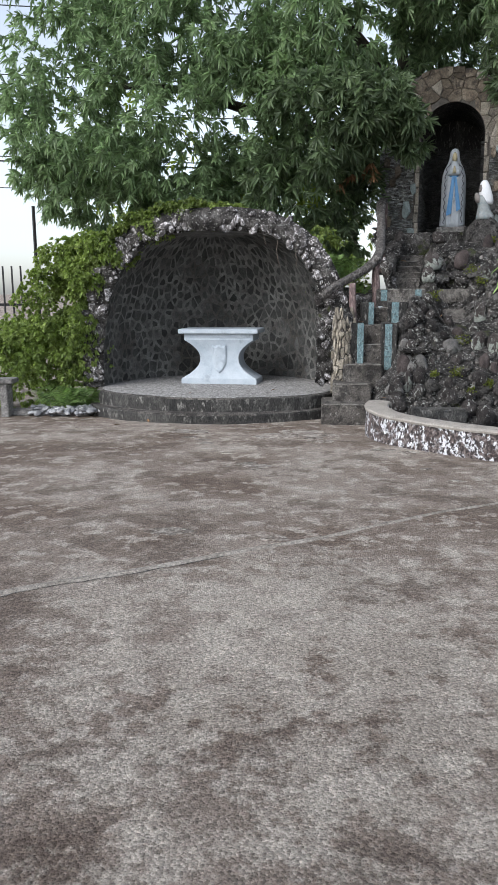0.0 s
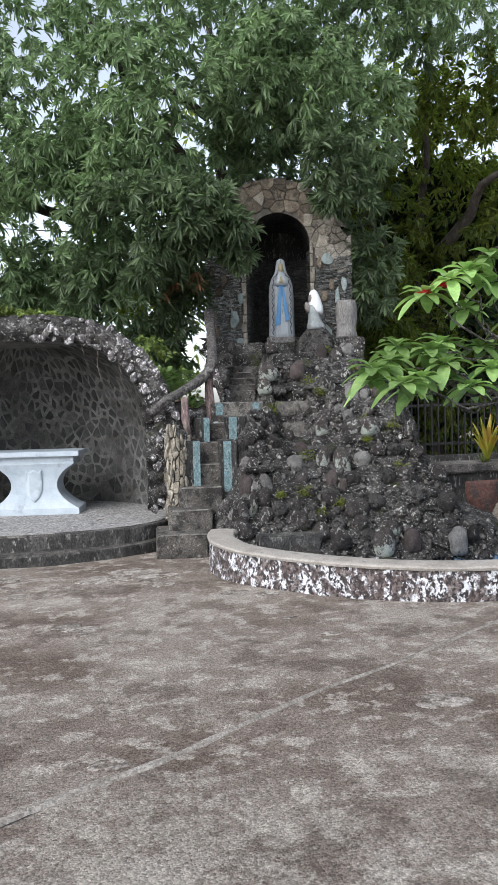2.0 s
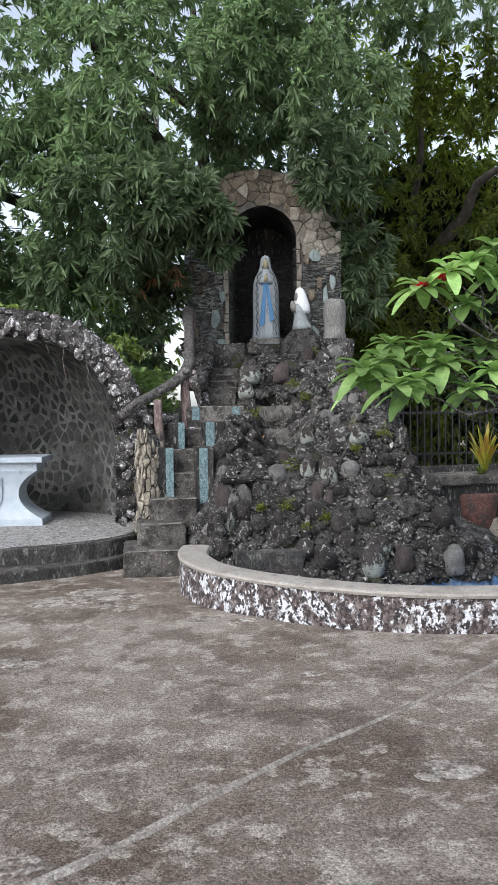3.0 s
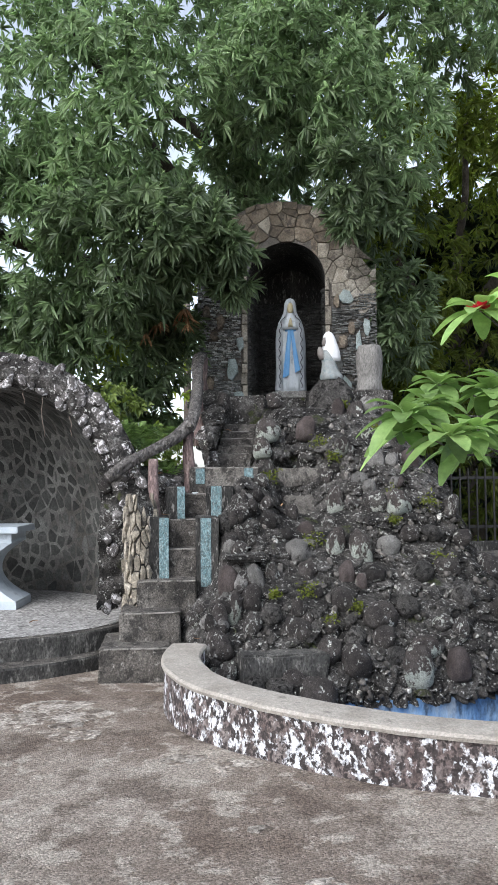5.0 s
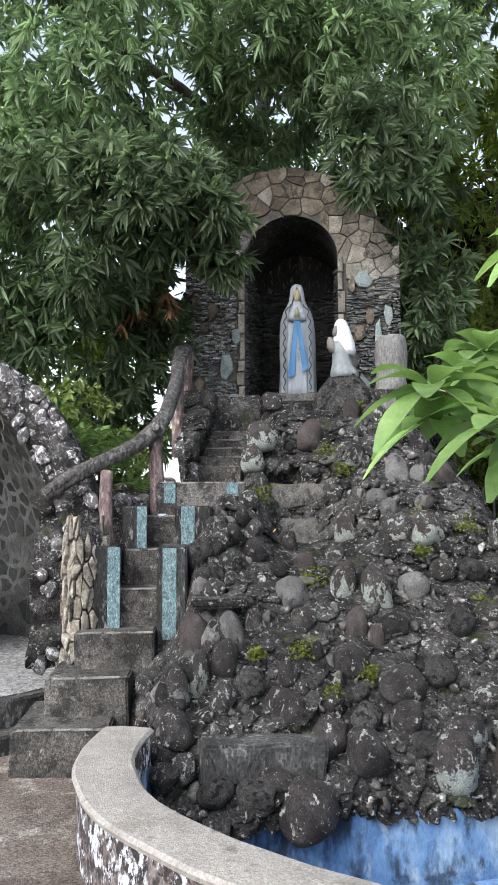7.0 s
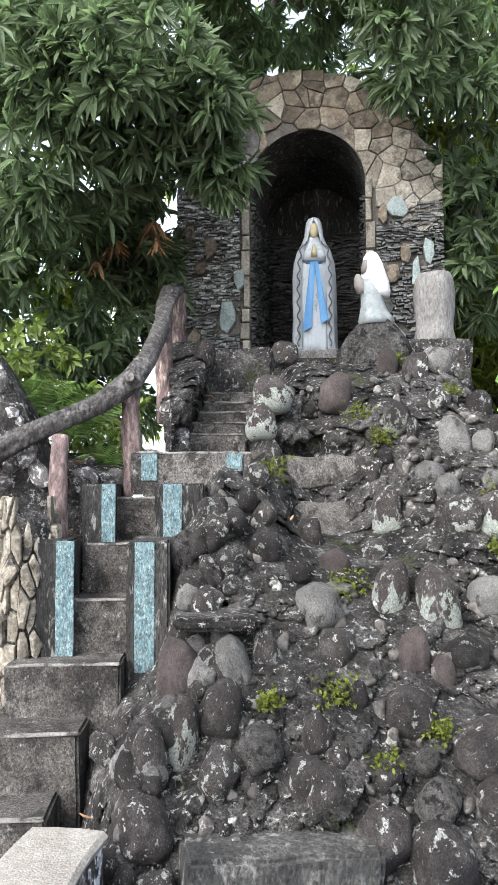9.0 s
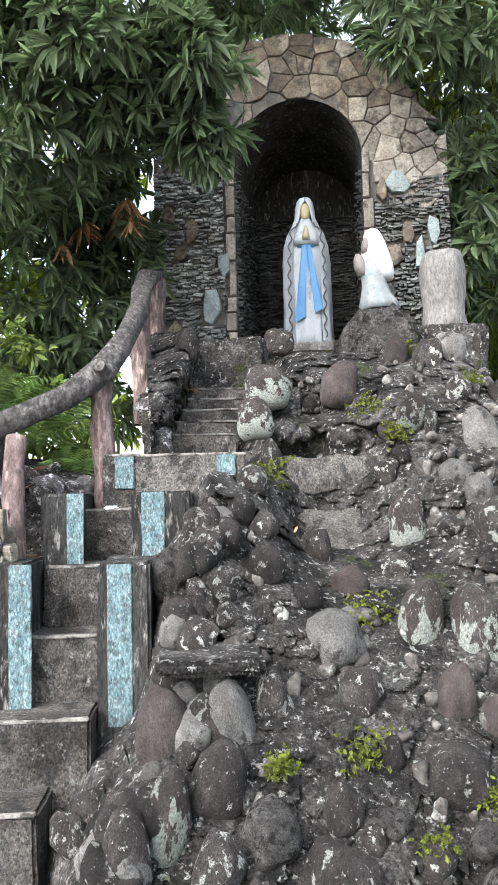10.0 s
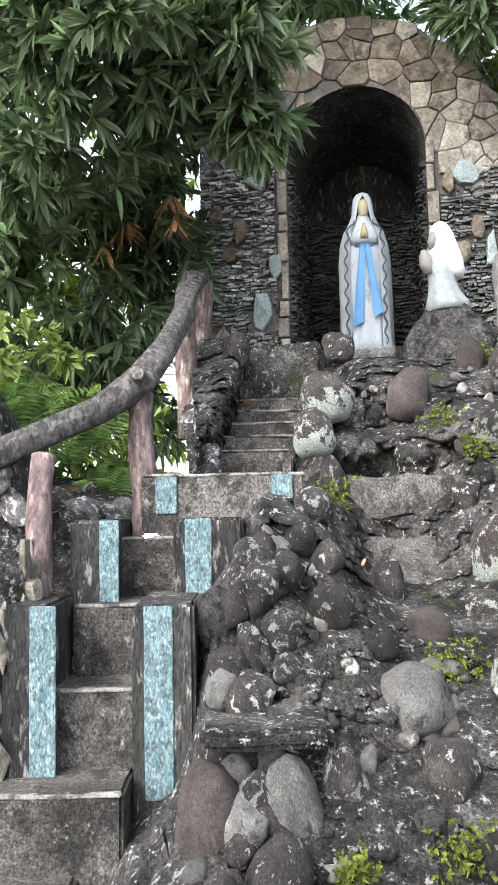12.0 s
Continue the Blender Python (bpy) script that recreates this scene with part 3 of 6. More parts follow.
def build_altar():
    al = thing("altar", "white painted concrete altar with concave sides and a shield relief", "altar")
    rot = Matrix.Translation(shell_local(-.06, .85, .008)) @ Matrix.Rotation(SHELL_A, 4, "Z")
    bm = bmesh.new()
    rows = []
    depth = .30
    prof = [(0, .66), (.07, .66), (.075, .655)]
    for k in range(17):
        a = k / 16
        z = .09 + a * .66
        prof.append((z, .335 + .32 * (abs(a - .52) / .52) ** 2.1))
    prof += [(.76, .60), (.79, .60)]
    for z, hw in prof:
        dd = depth * (.55 + .45 * (hw / .66))
        rows.append([bm.verts.new(rot @ Vector((sx * hw, sy * dd, z))) for sx, sy in ((-1, -1), (1, -1), (1, 1), (-1, 1))])
    for a, b in zip(rows, rows[1:]):
        for k in range(4):
            bm.faces.new((a[k], a[(k + 1) % 4], b[(k + 1) % 4], b[k]))
    bm.faces.new(rows[0][::-1]); bm.faces.new(rows[-1])
    part("body", bm, M_altar, al)
    bm = bmesh.new()
    rough_box(bm, (1.20, .58, .07), rot @ Matrix.Translation((0, 0, .79)), 0, 0, 1, .006)
    part("moulding", bm, M_altar, al)
    bm = bmesh.new()
    rough_box(bm, (1.38, .72, .075), rot @ Matrix.Translation((0, 0, .86)), 2, .002, 2, .008)
    part("tabletop", bm, M_altar, al)
    # shield
    bm = bmesh.new()
    out = [(-.12, .66), (-.07, .63), (0, .67), (.07, .63), (.12, .66), (.125, .5), (.115, .36), (.07, .25), (0, .19), (-.07, .25), (-.115, .36), (-.125, .5)]
    def dep(z):
        a = (z - .09) / .66
        hw = .335 + .32 * (abs(a - .52) / .52) ** 2.1
        return depth * (.55 + .45 * hw / .66)
    f0 = [bm.verts.new(rot @ Vector((x, -dep(z) + .01, z))) for x, z in out]
    f1 = [bm.verts.new(rot @ Vector((x, -dep(z) - .022, z))) for x, z in out]
    f2 = [bm.verts.new(rot @ Vector((x * .86, -dep(z) - .026, .43 + (z - .43) * .86))) for x, z in out]
    n = len(out)
    for k in range(n):
        bm.faces.new((f0[k], f0[(k + 1) % n], f1[(k + 1) % n], f1[k]))
        bm.faces.new((f1[k], f1[(k + 1) % n], f2[(k + 1) % n], f2[k]))
    bm.faces.new(f2)
    bmesh.ops.recalc_face_normals(bm, faces=list(bm.faces))
    part("shield", bm, M_altar, al)


build_altar()


# ---- stairs ----
def build_stairs():
    st = thing("stairs", "steep weathered cement steps with flaking blue paint on low side walls", "stairs", kind="structure")
    rz = Matrix.Rotation(radians(-6), 4, "Z")

    def block(name, x0, x1, y0, y1, z0, z1, m=M_step, seed=0, label="", wear=.012):
        bm = bmesh.new()
        rough_box(bm, (x1 - x0, y1 - y0, z1 - z0), Matrix.Translation(((x0 + x1) / 2, (y0 + y1) / 2, z0)) @ rz, 4, wear, seed, .014)
        ob = part(name, bm, m, st, label)
        if name != "side_wall":
            nose = bmesh.new()
            rough_box(nose, (x1 - x0 - .01, .028, .014), Matrix.Translation(((x0 + x1) / 2, (y0 + y1) / 2, z1 - .0115)) @ rz @ Matrix.Translation((0, -(y1 - y0) / 2 + .010, 0)), 5, .006, seed + 3, .004)
            part("nosing", nose, M_edge, ob, "pale worn edge")
        return ob
    treads = [(1.08, 1.72, 11.02, .00), (1.27, 1.84, 11.30, .26), (1.45, 2.02, 11.56, .515), (1.72, 2.06, 11.82, .80), (1.80, 2.20, 12.05, 1.08), (1.92, 2.30, 12.30, 1.34)]
    for i, (x0, x1, y, z) in enumerate(treads):
        block("step", x0, x1, y, y + (.75 if i < 5 else .5), ground_z(0, y) - .1 if i < 3 else .2, z, seed=i)
    # flanking pedestals, lower and middle tier, and the landing wall
    for x0, x1, y0, y1, z0, z1, blue in ((2.04, 2.27, 11.72, 12.4, .3, 1.11, (2.05, 2.155)), (1.56, 1.74, 11.76, 12.4, .3, 1.12, (1.64, 1.735)),
                                   (2.20, 2.50, 12.12, 12.8, .7, 1.42, (2.215, 2.325)), (1.77, 1.96, 12.14, 12.8, .7, 1.42, (1.86, 1.94))):
        ped = block("side_wall", x0, x1, y0, y1, z0, z1, M_dark2, int(x0 * 10), wear=.004)
        zb = z0 + .12 if z1 < 1.2 else z1 - .34
        y_off = y0 - .004 - .1045 * ((blue[0] + blue[1]) / 2 - (x0 + x1) / 2)
        bm = bmesh.new()
        rough_box(bm, (blue[1] - blue[0], .010, z1 - zb - .004), Matrix.Translation(((blue[0] + blue[1]) / 2, y_off, zb)) @ rz, 5, .004, 5, .003)
        part("painted_stripe", bm, M_blue, ped, "flaking turquoise paint")
    land = block("landing", 2.08, 2.84, 12.40, 13.5, .9, 1.62, M_step, 7, wear=.005)
    for x in (2.14, 2.67):
        bm = bmesh.new()
        rough_box(bm, (.10, .016, .17), Matrix.Translation((x, 12.390 - .1045 * (x - 2.46), 1.44)) @ rz, 2, .003, 5, .004)
        part("painted_patch", bm, M_blue, land, "flaking turquoise paint")
    for i in range(7):
        block("upper_step", 2.45 + .05 * i, 2.90 + .05 * i, 13.28 + .17 * i, 13.75 + .17 * i, 1.3, 1.70 + .10 * (i + 1), M_step, 11 + i, wear=.008)
    # white stone let into a tread
    bm = bmesh.new()
    rough_box(bm, (.075, .06, .03), Matrix.Translation((2.07, 12.33, 1.325)), 0, .0, 3, .008)
    part("white_stone", bm, M_robe, st)


# stained side walls; inside the niche its dark colour stands for shade
M_dark2 = mat("stained_and_shade_dark_cement", [(.010, .010, .0098), (.030, .0285, .0265), (.075, .071, .065)], 4, .92, .8, 60, 12, patch=(.19, .18, .168), patch_at=.595, patch_scale=26, patch_soft=.04, rand=.1, streak=.3, speck=1.1, speck_scale=120)
build_stairs()


# ---- the rock mound ----
MOUND_Z = [-.50, -.40, -.18, .05, .30, .60, .80, 1.05, 1.25, 1.60, 1.80, 2.05, 2.35, 2.62, 2.75]
MOUND_Y = [10.42, 10.40, 10.55, 10.75, 11.00, 11.40, 11.62, 11.80, 11.95, 12.35, 12.62, 12.95, 13.45, 14.00, 14.9]


def mound_y(x, z):
    y = float(np.interp(z, MOUND_Z, MOUND_Y))
    # stepped cascade channel in the middle
    c = math.exp(-((x - 3.28) / .42) ** 2)
    y += c * (.68 * math.exp(-((z - 1.22) / .28) ** 2) + .55 * math.exp(-((z - 1.62) / .2) ** 2) + .25 * math.exp(-((z - 1.95) / .15) ** 2))
    # the narrow upper steps run in a cutting
    if z > 1.5:
        y += 1.3 * math.exp(-((x - 2.67 - .42 * (z - 1.71)) / .27) ** 4) * min(1, (z - 1.5) * 8)
    # the left flank stays behind the stairs
    xl = float(np.interp(z, [-.5, .1, .3, .45, 1.0, 1.4, 1.7, 2.7], [1.95, 1.99, 2.08, 2.26, 2.31, 2.54, 2.62, 2.5]))
    if x < xl:
        y += min(1.4, (xl - x) * (4.5 if z < 1.6 else .8))
    # the right flank falls back
    xr = float(np.interp(z, [-.5, -.12, .1, .5, 1.4, 2.0, 2.6], [5.6, 5.4, 4.95, 4.8, 4.7, 4.5, 4.45]))
    if x > xr:
        y += min(3.0, 2.2 * (x - xr) ** 1.5)
    return y


def build_mound():
    nx, nz = 320, 270
    xs, zs = np.linspace(1.45, 6.3, nx), np.linspace(-.48, 2.75, nz)
    verts, faces = [], []
    for z in zs:
        for x in xs:
            y = mound_y(x, z)
            p = Vector((x, y, z))
            d = .12 * noise.noise(p * 2.6) - .13 * abs(noise.noise(p * 4.6)) + .05 - .07 * abs(noise.noise(p * 11)) + .03 * noise.noise(p * 26)
            dist, pts = noise.voronoi(p * 5.2)
            c = pts[0]
            tilt = noise.noise_vector(c * 3.7)
            d += .09 * noise.noise(c * 2.9) + .28 * tilt.dot(p - c / 5.2) + .035 * noise.noise(p * 17)
            if dist[1] - dist[0] < .08:
                d += .035
            if z > 2.7:
                d *= .2
            if z > 2.38 and abs(x - 3.58) < .42:  # trodden flat before the statue
                verts.append((x, y + d * .4, 2.38 + (z - 2.38) * .1))
                continue
            verts.append((x + .4 * d * noise.noise(p * 4), y + d, z + .35 * d))
    for j in range(nz - 1):
        for i in range(nx - 1):
            a = j * nx + i
            if xs[i] < (2.3 if zs[j] > 1.5 else 1.6):
                continue
            faces.append((a, a + 1, a + nx + 1, a + nx))
    ob = pydata("mound", verts, faces, M_dark, MOUND, smooth=True)
    return ob


MOUND = thing("rock_mound", "dark mossy boulder mound cascading down to the pool", "rocks", kind="structure")
build_mound()
TONES = {"d": M_rock, "b": M_rock_brown, "p": M_rock_pale, "l": M_rock_lichen, "h": M_rock_half, "g": M_rock_rough}
_count = [0]


KEY_ROCKS = []


def boulder(x, y, z, w, h, tone="d", tilt=0, egg=False):
    """A boulder bedded in the mound: centre, width, height, kind of stone, lean in degrees."""
    k = _count[0]
    _count[0] += 1
    if egg:
        KEY_ROCKS.append((x, z, w, h))
    ob = attach(new("boulder", rock_mesh(11 + k % 9 if egg and tone != "g" and not (tone in "dl" and k % 2 == 0) else k % 11, TONES[tone])), MOUND)
    ob.matrix_basis = Matrix.Translation((x, y - (.055 if egg else 0), z)) @ Euler((radians(8 * math.sin(k * 2.2)), radians(tilt + 8 * math.sin(k * 1.3)), radians(25 * math.sin(k * 3.7)))).to_matrix().to_4x4() @ Matrix.Diagonal((w * .95, min(w, h) * .95, h * .98, 1))
    return ob


boulder(2.26, 11.35, 0.52, 0.21, 0.31, "b", 0, egg=True)
boulder(2.51, 11.34, 0.53, 0.18, 0.30, "p", -14, egg=True)
boulder(2.35, 11.45, 0.61, 0.11, 0.14, "p", -30, egg=True)
boulder(2.46, 11.48, 0.64, 0.09, 0.14, "p", 20, egg=True)
boulder(2.69, 11.40, 0.57, 0.17, 0.30, "l", 0, egg=True)
boulder(2.44, 11.14, 0.38, 0.22, 0.26, "d", 0, egg=True)
boulder(2.25, 11.05, 0.31, 0.16, 0.33, "h", 0, egg=True)
boulder(2.11, 10.97, 0.24, 0.17, 0.29, "d", 0, egg=True)
boulder(2.40, 10.92, 0.19, 0.19, 0.26, "l", 0, egg=True)
boulder(2.59, 10.99, 0.25, 0.23, 0.23, "g", 0, egg=True)
boulder(2.85, 11.03, 0.29, 0.17, 0.25, "d", 0, egg=True)
boulder(2.77, 10.89, 0.15, 0.18, 0.21, "d", 0, egg=True)
boulder(3.43, 11.37, 0.55, 0.15, 0.28, "b", 0, egg=True)
boulder(3.31, 11.10, 0.35, 0.24, 0.25, "d", 0, egg=True)
boulder(3.05, 11.41, 0.58, 0.19, 0.24, "d", 0, egg=True)
boulder(3.09, 11.18, 0.41, 0.09, 0.15, "d", 0, egg=True)
boulder(3.12, 10.89, 0.15, 0.16, 0.17, "d", 0, egg=True)
boulder(3.55, 11.27, 0.47, 0.11, 0.19, "b", 0, egg=True)
boulder(2.21, 11.22, 0.41, 0.08, 0.07, "p", 0, egg=True)
boulder(3.01, 11.64, 0.76, 0.25, 0.25, "p", 0, egg=True)
boulder(3.17, 11.79, 0.84, 0.17, 0.07, "p", 0, egg=True)
boulder(3.43, 11.72, 0.80, 0.19, 0.38, "h", 0, egg=True)
boulder(3.67, 11.64, 0.77, 0.23, 0.40, "h", 0, egg=True)
boulder(3.63, 12.33, 1.23, 0.21, 0.31, "h", 0, egg=True)
boulder(3.78, 12.13, 1.21, 0.21, 0.13, "l", 0, egg=True)
boulder(3.95, 11.99, 1.19, 0.13, 0.19, "d", 0, egg=True)
boulder(3.48, 12.11, 1.00, 0.22, 0.19, "l", 30, egg=True)
boulder(3.21, 12.01, 0.95, 0.19, 0.16, "b", 40, egg=True)
boulder(3.13, 12.34, 1.09, 0.18, 0.25, "d", 0, egg=True)
boulder(2.79, 11.94, 1.05, 0.18, 0.21, "d", 0, egg=True)
boulder(2.80, 12.14, 1.22, 0.17, 0.21, "d", 0, egg=True)
boulder(2.70, 12.15, 1.32, 0.13, 0.17, "d", 0, egg=True)
boulder(2.95, 11.85, 0.92, 0.16, 0.19, "d", 0, egg=True)
boulder(3.03, 13.09, 2.06, 0.30, 0.31, "h", 0, egg=True)
boulder(2.91, 12.84, 1.84, 0.22, 0.26, "h", 0, egg=True)
boulder(3.86, 12.77, 1.86, 0.18, 0.22, "h", 0, egg=True)
boulder(3.93, 12.66, 1.78, 0.09, 0.20, "l", 0, egg=True)
boulder(4.17, 12.54, 1.72, 0.21, 0.30, "p", 0, egg=True)
boulder(4.46, 13.55, 2.39, 0.24, 0.29, "p", 15, egg=True)
boulder(4.24, 13.43, 2.32, 0.20, 0.30, "d", 15, egg=True)
boulder(4.04, 13.50, 2.36, 0.17, 0.30, "b", 0, egg=True)
boulder(3.51, 13.11, 2.07, 0.24, 0.30, "b", 0, egg=True)
boulder(3.26, 13.72, 2.48, 0.22, 0.24, "d", 0, egg=True)
boulder(4.80, 13.77, 2.50, 0.15, 0.20, "d", 0, egg=True)
boulder(4.22, 12.92, 2.01, 0.19, 0.21, "l", 0, egg=True)
boulder(3.91, 12.31, 1.48, 0.20, 0.15, "p", 0, egg=True)
boulder(3.82, 12.28, 1.41, 0.18, 0.11, "l", 0, egg=True)
boulder(3.97, 12.17, 1.38, 0.16, 0.21, "p", 0, egg=True)
boulder(2.99, 12.78, 1.60, 0.16, 0.24, "l", 0, egg=True)
boulder(2.80, 12.39, 1.47, 0.17, 0.17, "l", 0, egg=True)
boulder(2.50, 11.93, 1.16, 0.18, 0.22, "l", 0, egg=True)
boulder(2.32, 11.88, 1.04, 0.18, 0.26, "g", 0, egg=True)
boulder(2.45, 11.72, 0.89, 0.09, 0.25, "d", 0, egg=True)
boulder(2.56, 11.80, 0.99, 0.15, 0.16, "l", 0, egg=True)
boulder(2.56, 11.71, 0.87, 0.13, 0.15, "l", 0, egg=True)
boulder(2.33, 11.67, 0.83, 0.13, 0.16, "p", 0, egg=True)
boulder(1.91, 11.28, 0.20, 0.15, 0.19, "l", 0, egg=True)
boulder(1.99, 11.35, 0.26, 0.13, 0.13, "d", 0, egg=True)
boulder(3.02, 10.98, 0.25, 0.12, 0.12, "g", 0, egg=True)
boulder(3.21, 11.30, 0.50, 0.11, 0.11, "g", 0, egg=True)
boulder(3.32, 10.92, 0.19, 0.13, 0.13, "g", 0, egg=True)
boulder(2.93, 11.28, 0.48, 0.11, 0.09, "g", 0, egg=True)
boulder(2.93, 10.95, 0.21, 0.11, 0.13, "d", 0, egg=True)
boulder(2.32, 10.53, -0.25, 0.26, 0.20, "g", 0, egg=True)
boulder(2.55, 10.51, -0.28, 0.26, 0.19, "g", 0, egg=True)
boulder(2.87, 10.45, -0.36, 0.32, 0.37, "d", 0, egg=True)
boulder(3.05, 10.71, -0.03, 0.24, 0.27, "d", 0, egg=True)
boulder(3.27, 10.64, -0.11, 0.26, 0.32, "d", 0, egg=True)
boulder(3.59, 10.78, 0.05, 0.26, 0.26, "d", 0, egg=True)
boulder(3.66, 10.65, -0.10, 0.22, 0.21, "g", 0, egg=True)
boulder(3.95, 10.70, -0.04, 0.34, 0.21, "h", 0, egg=True)
boulder(3.83, 10.58, -0.18, 0.29, 0.36, "h", 0, egg=True)
boulder(4.35, 10.81, 0.08, 0.17, 0.28, "l", 0, egg=True)
boulder(4.21, 10.58, -0.18, 0.22, 0.31, "b", 0, egg=True)
boulder(4.20, 10.87, 0.14, 0.24, 0.18, "l", 0, egg=True)
boulder(3.61, 10.94, 0.22, 0.33, 0.25, "d", 0, egg=True)
boulder(3.91, 11.01, 0.28, 0.27, 0.28, "g", 0, egg=True)
boulder(3.32, 10.79, 0.06, 0.22, 0.20, "g", 0, egg=True)
boulder(2.84, 10.84, 0.11, 0.22, 0.31, "d", 0, egg=True)
boulder(2.69, 10.56, -0.21, 0.21, 0.17, "d", 0, egg=True)
boulder(3.98, 11.65, 0.79, 0.25, 0.21, "p", 0, egg=True)
boulder(4.25, 11.73, 0.91, 0.21, 0.17, "d", 0, egg=True)
boulder(4.19, 11.96, 1.22, 0.31, 0.29, "h", 0, egg=True)
boulder(3.99, 11.99, 1.22, 0.26, 0.26, "l", 0, egg=True)
boulder(4.82, 11.92, 1.18, 0.17, 0.28, "l", 0, egg=True)
boulder(4.22, 11.36, 0.55, 0.29, 0.24, "g", 0, egg=True)
boulder(4.51, 11.41, 0.58, 0.29, 0.26, "d", 0, egg=True)
boulder(4.50, 11.08, 0.34, 0.27, 0.27, "g", 0, egg=True)
boulder(3.70, 11.35, 0.54, 0.24, 0.21, "d", 0, egg=True)
boulder(4.50, 11.72, 0.91, 0.25, 0.20, "g", 0, egg=True)
boulder(4.81, 11.68, 0.85, 0.25, 0.22, "d", 0, egg=True)
boulder(2.09, 10.78, 0.04, 0.20, 0.24, "d", egg=True)
boulder(2.02, 10.64, -0.08, 0.11, 0.11, "d", egg=True)
boulder(4.35, 12.48, 1.69, 0.14, 0.18, "p", egg=True)
boulder(2.13, 10.62, -0.14, 0.17, 0.20, "l", egg=True)
boulder(4.82, 10.52, -0.23, 0.26, 0.36, "p", egg=True)
boulder(4.88, 10.94, 0.24, 0.33, 0.33, "d", egg=True)
boulder(5.08, 11.64, 0.54, 0.31, 0.29, "d", egg=True)
boulder(5.04, 10.58, -0.15, 0.21, 0.29, "d", egg=True)
boulder(4.12, 13.97, 2.50, .74, .74, "g")
boulder(4.36, 13.75, 2.44, .24, .26, "d")

# painted wall at the foot of the rocks, standing in the pool
bm = bmesh.new()
_f = [[bm.verts.new((x, 10.50 + .05 * math.sin(x * 3) + .25 * max(0, 2.7 - x), z)) for x in np.linspace(2.0, 6.4, 60)] for z in (-1.0, -.8, -.6, -.43)]
for _a, _b in zip(_f, _f[1:]):
    for _k in range(59):
        bm.faces.new((_a[_k], _a[_k + 1], _b[_k + 1], _b[_k]))
part("painted_wall", bm, M_pool, MOUND, "blue painted wall with white streaks")

# smaller rubble between them
_r = random.Random(3)
for _i in range(80):
    _z = _r.uniform(-.35, 2.6)
    _x = _r.uniform(float(np.interp(_z, [-.5, .5, 1.5, 2.6], [1.98, 2.32, 2.6, 2.5])), float(np.interp(_z, [-.4, .8, 2.6], [5.6, 4.9, 4.6])))
    if abs(_x - 3.28) < .3 and .95 < _z < 1.9 or (1.5 < _z < 2.3 and abs(_x - 2.64 - .42 * (_z - 1.7)) < .32):
        continue
    _s = _r.uniform(.07, .20)
    if any(abs(_x - a) < w * .5 + _s * .3 and abs(_z - c) < h * .5 + _s * .4 for a, c, w, h in KEY_ROCKS) or (_z > 2.25 and abs(_x - 3.55) < .35):
        continue
    boulder(_x, mound_y(_x, _z) - .03, _z, _s, _s * _r.uniform(.8, 1.6), _r.choice("dddddddlpb"), _r.uniform(-25, 25))


# stones tumbled along the stair side
for _i in range(46):
    _z = _r.uniform(-.28, 1.35)
    _x = float(np.interp(_z, [-.5, .1, .3, .45, 1.0, 1.4], [1.95, 1.99, 2.1, 2.36, 2.40, 2.6])) - _r.uniform(-.10, .06)
    _s = _r.uniform(.08, .20)
    boulder(_x, mound_y(_x, _z) - .02, _z, _s, _s * _r.uniform(.8, 1.5), _r.choice("ddddlp"), _r.uniform(-25, 25))


def slab(x, y, z, w, d, h, m, name="ledge", seed=0, rz=-8):
    bm = bmesh.new()
    rough_box(bm, (w, d, h), Matrix.Translation((x, y, z)) @ Matrix.Rotation(radians(rz), 4, "Z"), 4, .03, seed, .02)
    return part(name, bm, m, MOUND)


slab(3.34, 13.0, 1.38, .76, .6, .23, M_step, seed=1)
bm = bmesh.new()
rough_box(bm, (.74, .09, .62), Matrix.Translation((3.24, 12.20, .86)) @ Matrix.Rotation(radians(-8), 4, "Z") @ Matrix.Rotation(radians(-48), 4, "X"), 5, .03, 12, .02)
part("concrete_slope", bm, M_step, MOUND)
slab(3.22, 13.35, 1.80, .62, .6, .06, M_dark2, seed=2)
slab(3.30, 13.55, 1.93, .55, .5, .06, M_dark2, seed=3)
slab(3.70, 14.15, 1.9, .75, .9, .50, M_step, seed=4)
slab(2.44, 11.46, .70, .42, .4, .065, M_dark, seed=5, rz=-3)
slab(2.62, 10.74, -.24, .78, .5, .24, M_riser, seed=6, rz=0)
slab(2.98, 14.46, 1.8, .72, .9, .78, M_dark, seed=8, rz=-17)
slab(4.55, 14.2, 1.9, .9, .9, .76, M_dark, seed=9, rz=-17)


# ---- the niche ----
M_slate_stone = mat("grey_flagstone", [(.06, .058, .054), (.11, .107, .10), (.18, .176, .165)], 5, .88, .7, 40, rand=.25, patch=(.045, .043, .04), patch_at=.56, patch_scale=7, grain=3.4)


NO, NA = Vector((3.70, 14.76, 0)), radians(-17)
NU, NV = Vector((math.cos(NA), math.sin(NA), 0)), Vector((-math.sin(NA), math.cos(NA), 0))
Z0, SPRING, HALF, WIDE = 2.60, 4.33, .565, 1.29


def nic(u, v, z):
    return NO + NU * u + NV * v + Vector((0, 0, z))


def niche_top(u):
    a = abs(u + .08)
    return 5.50 - .50 * min(a, 1.29) ** 2.4


def in_arch(u, z, grow=0.0):
    if z < SPRING:
        return abs(u) < HALF + grow
    return math.hypot(u, z - SPRING) < HALF + grow


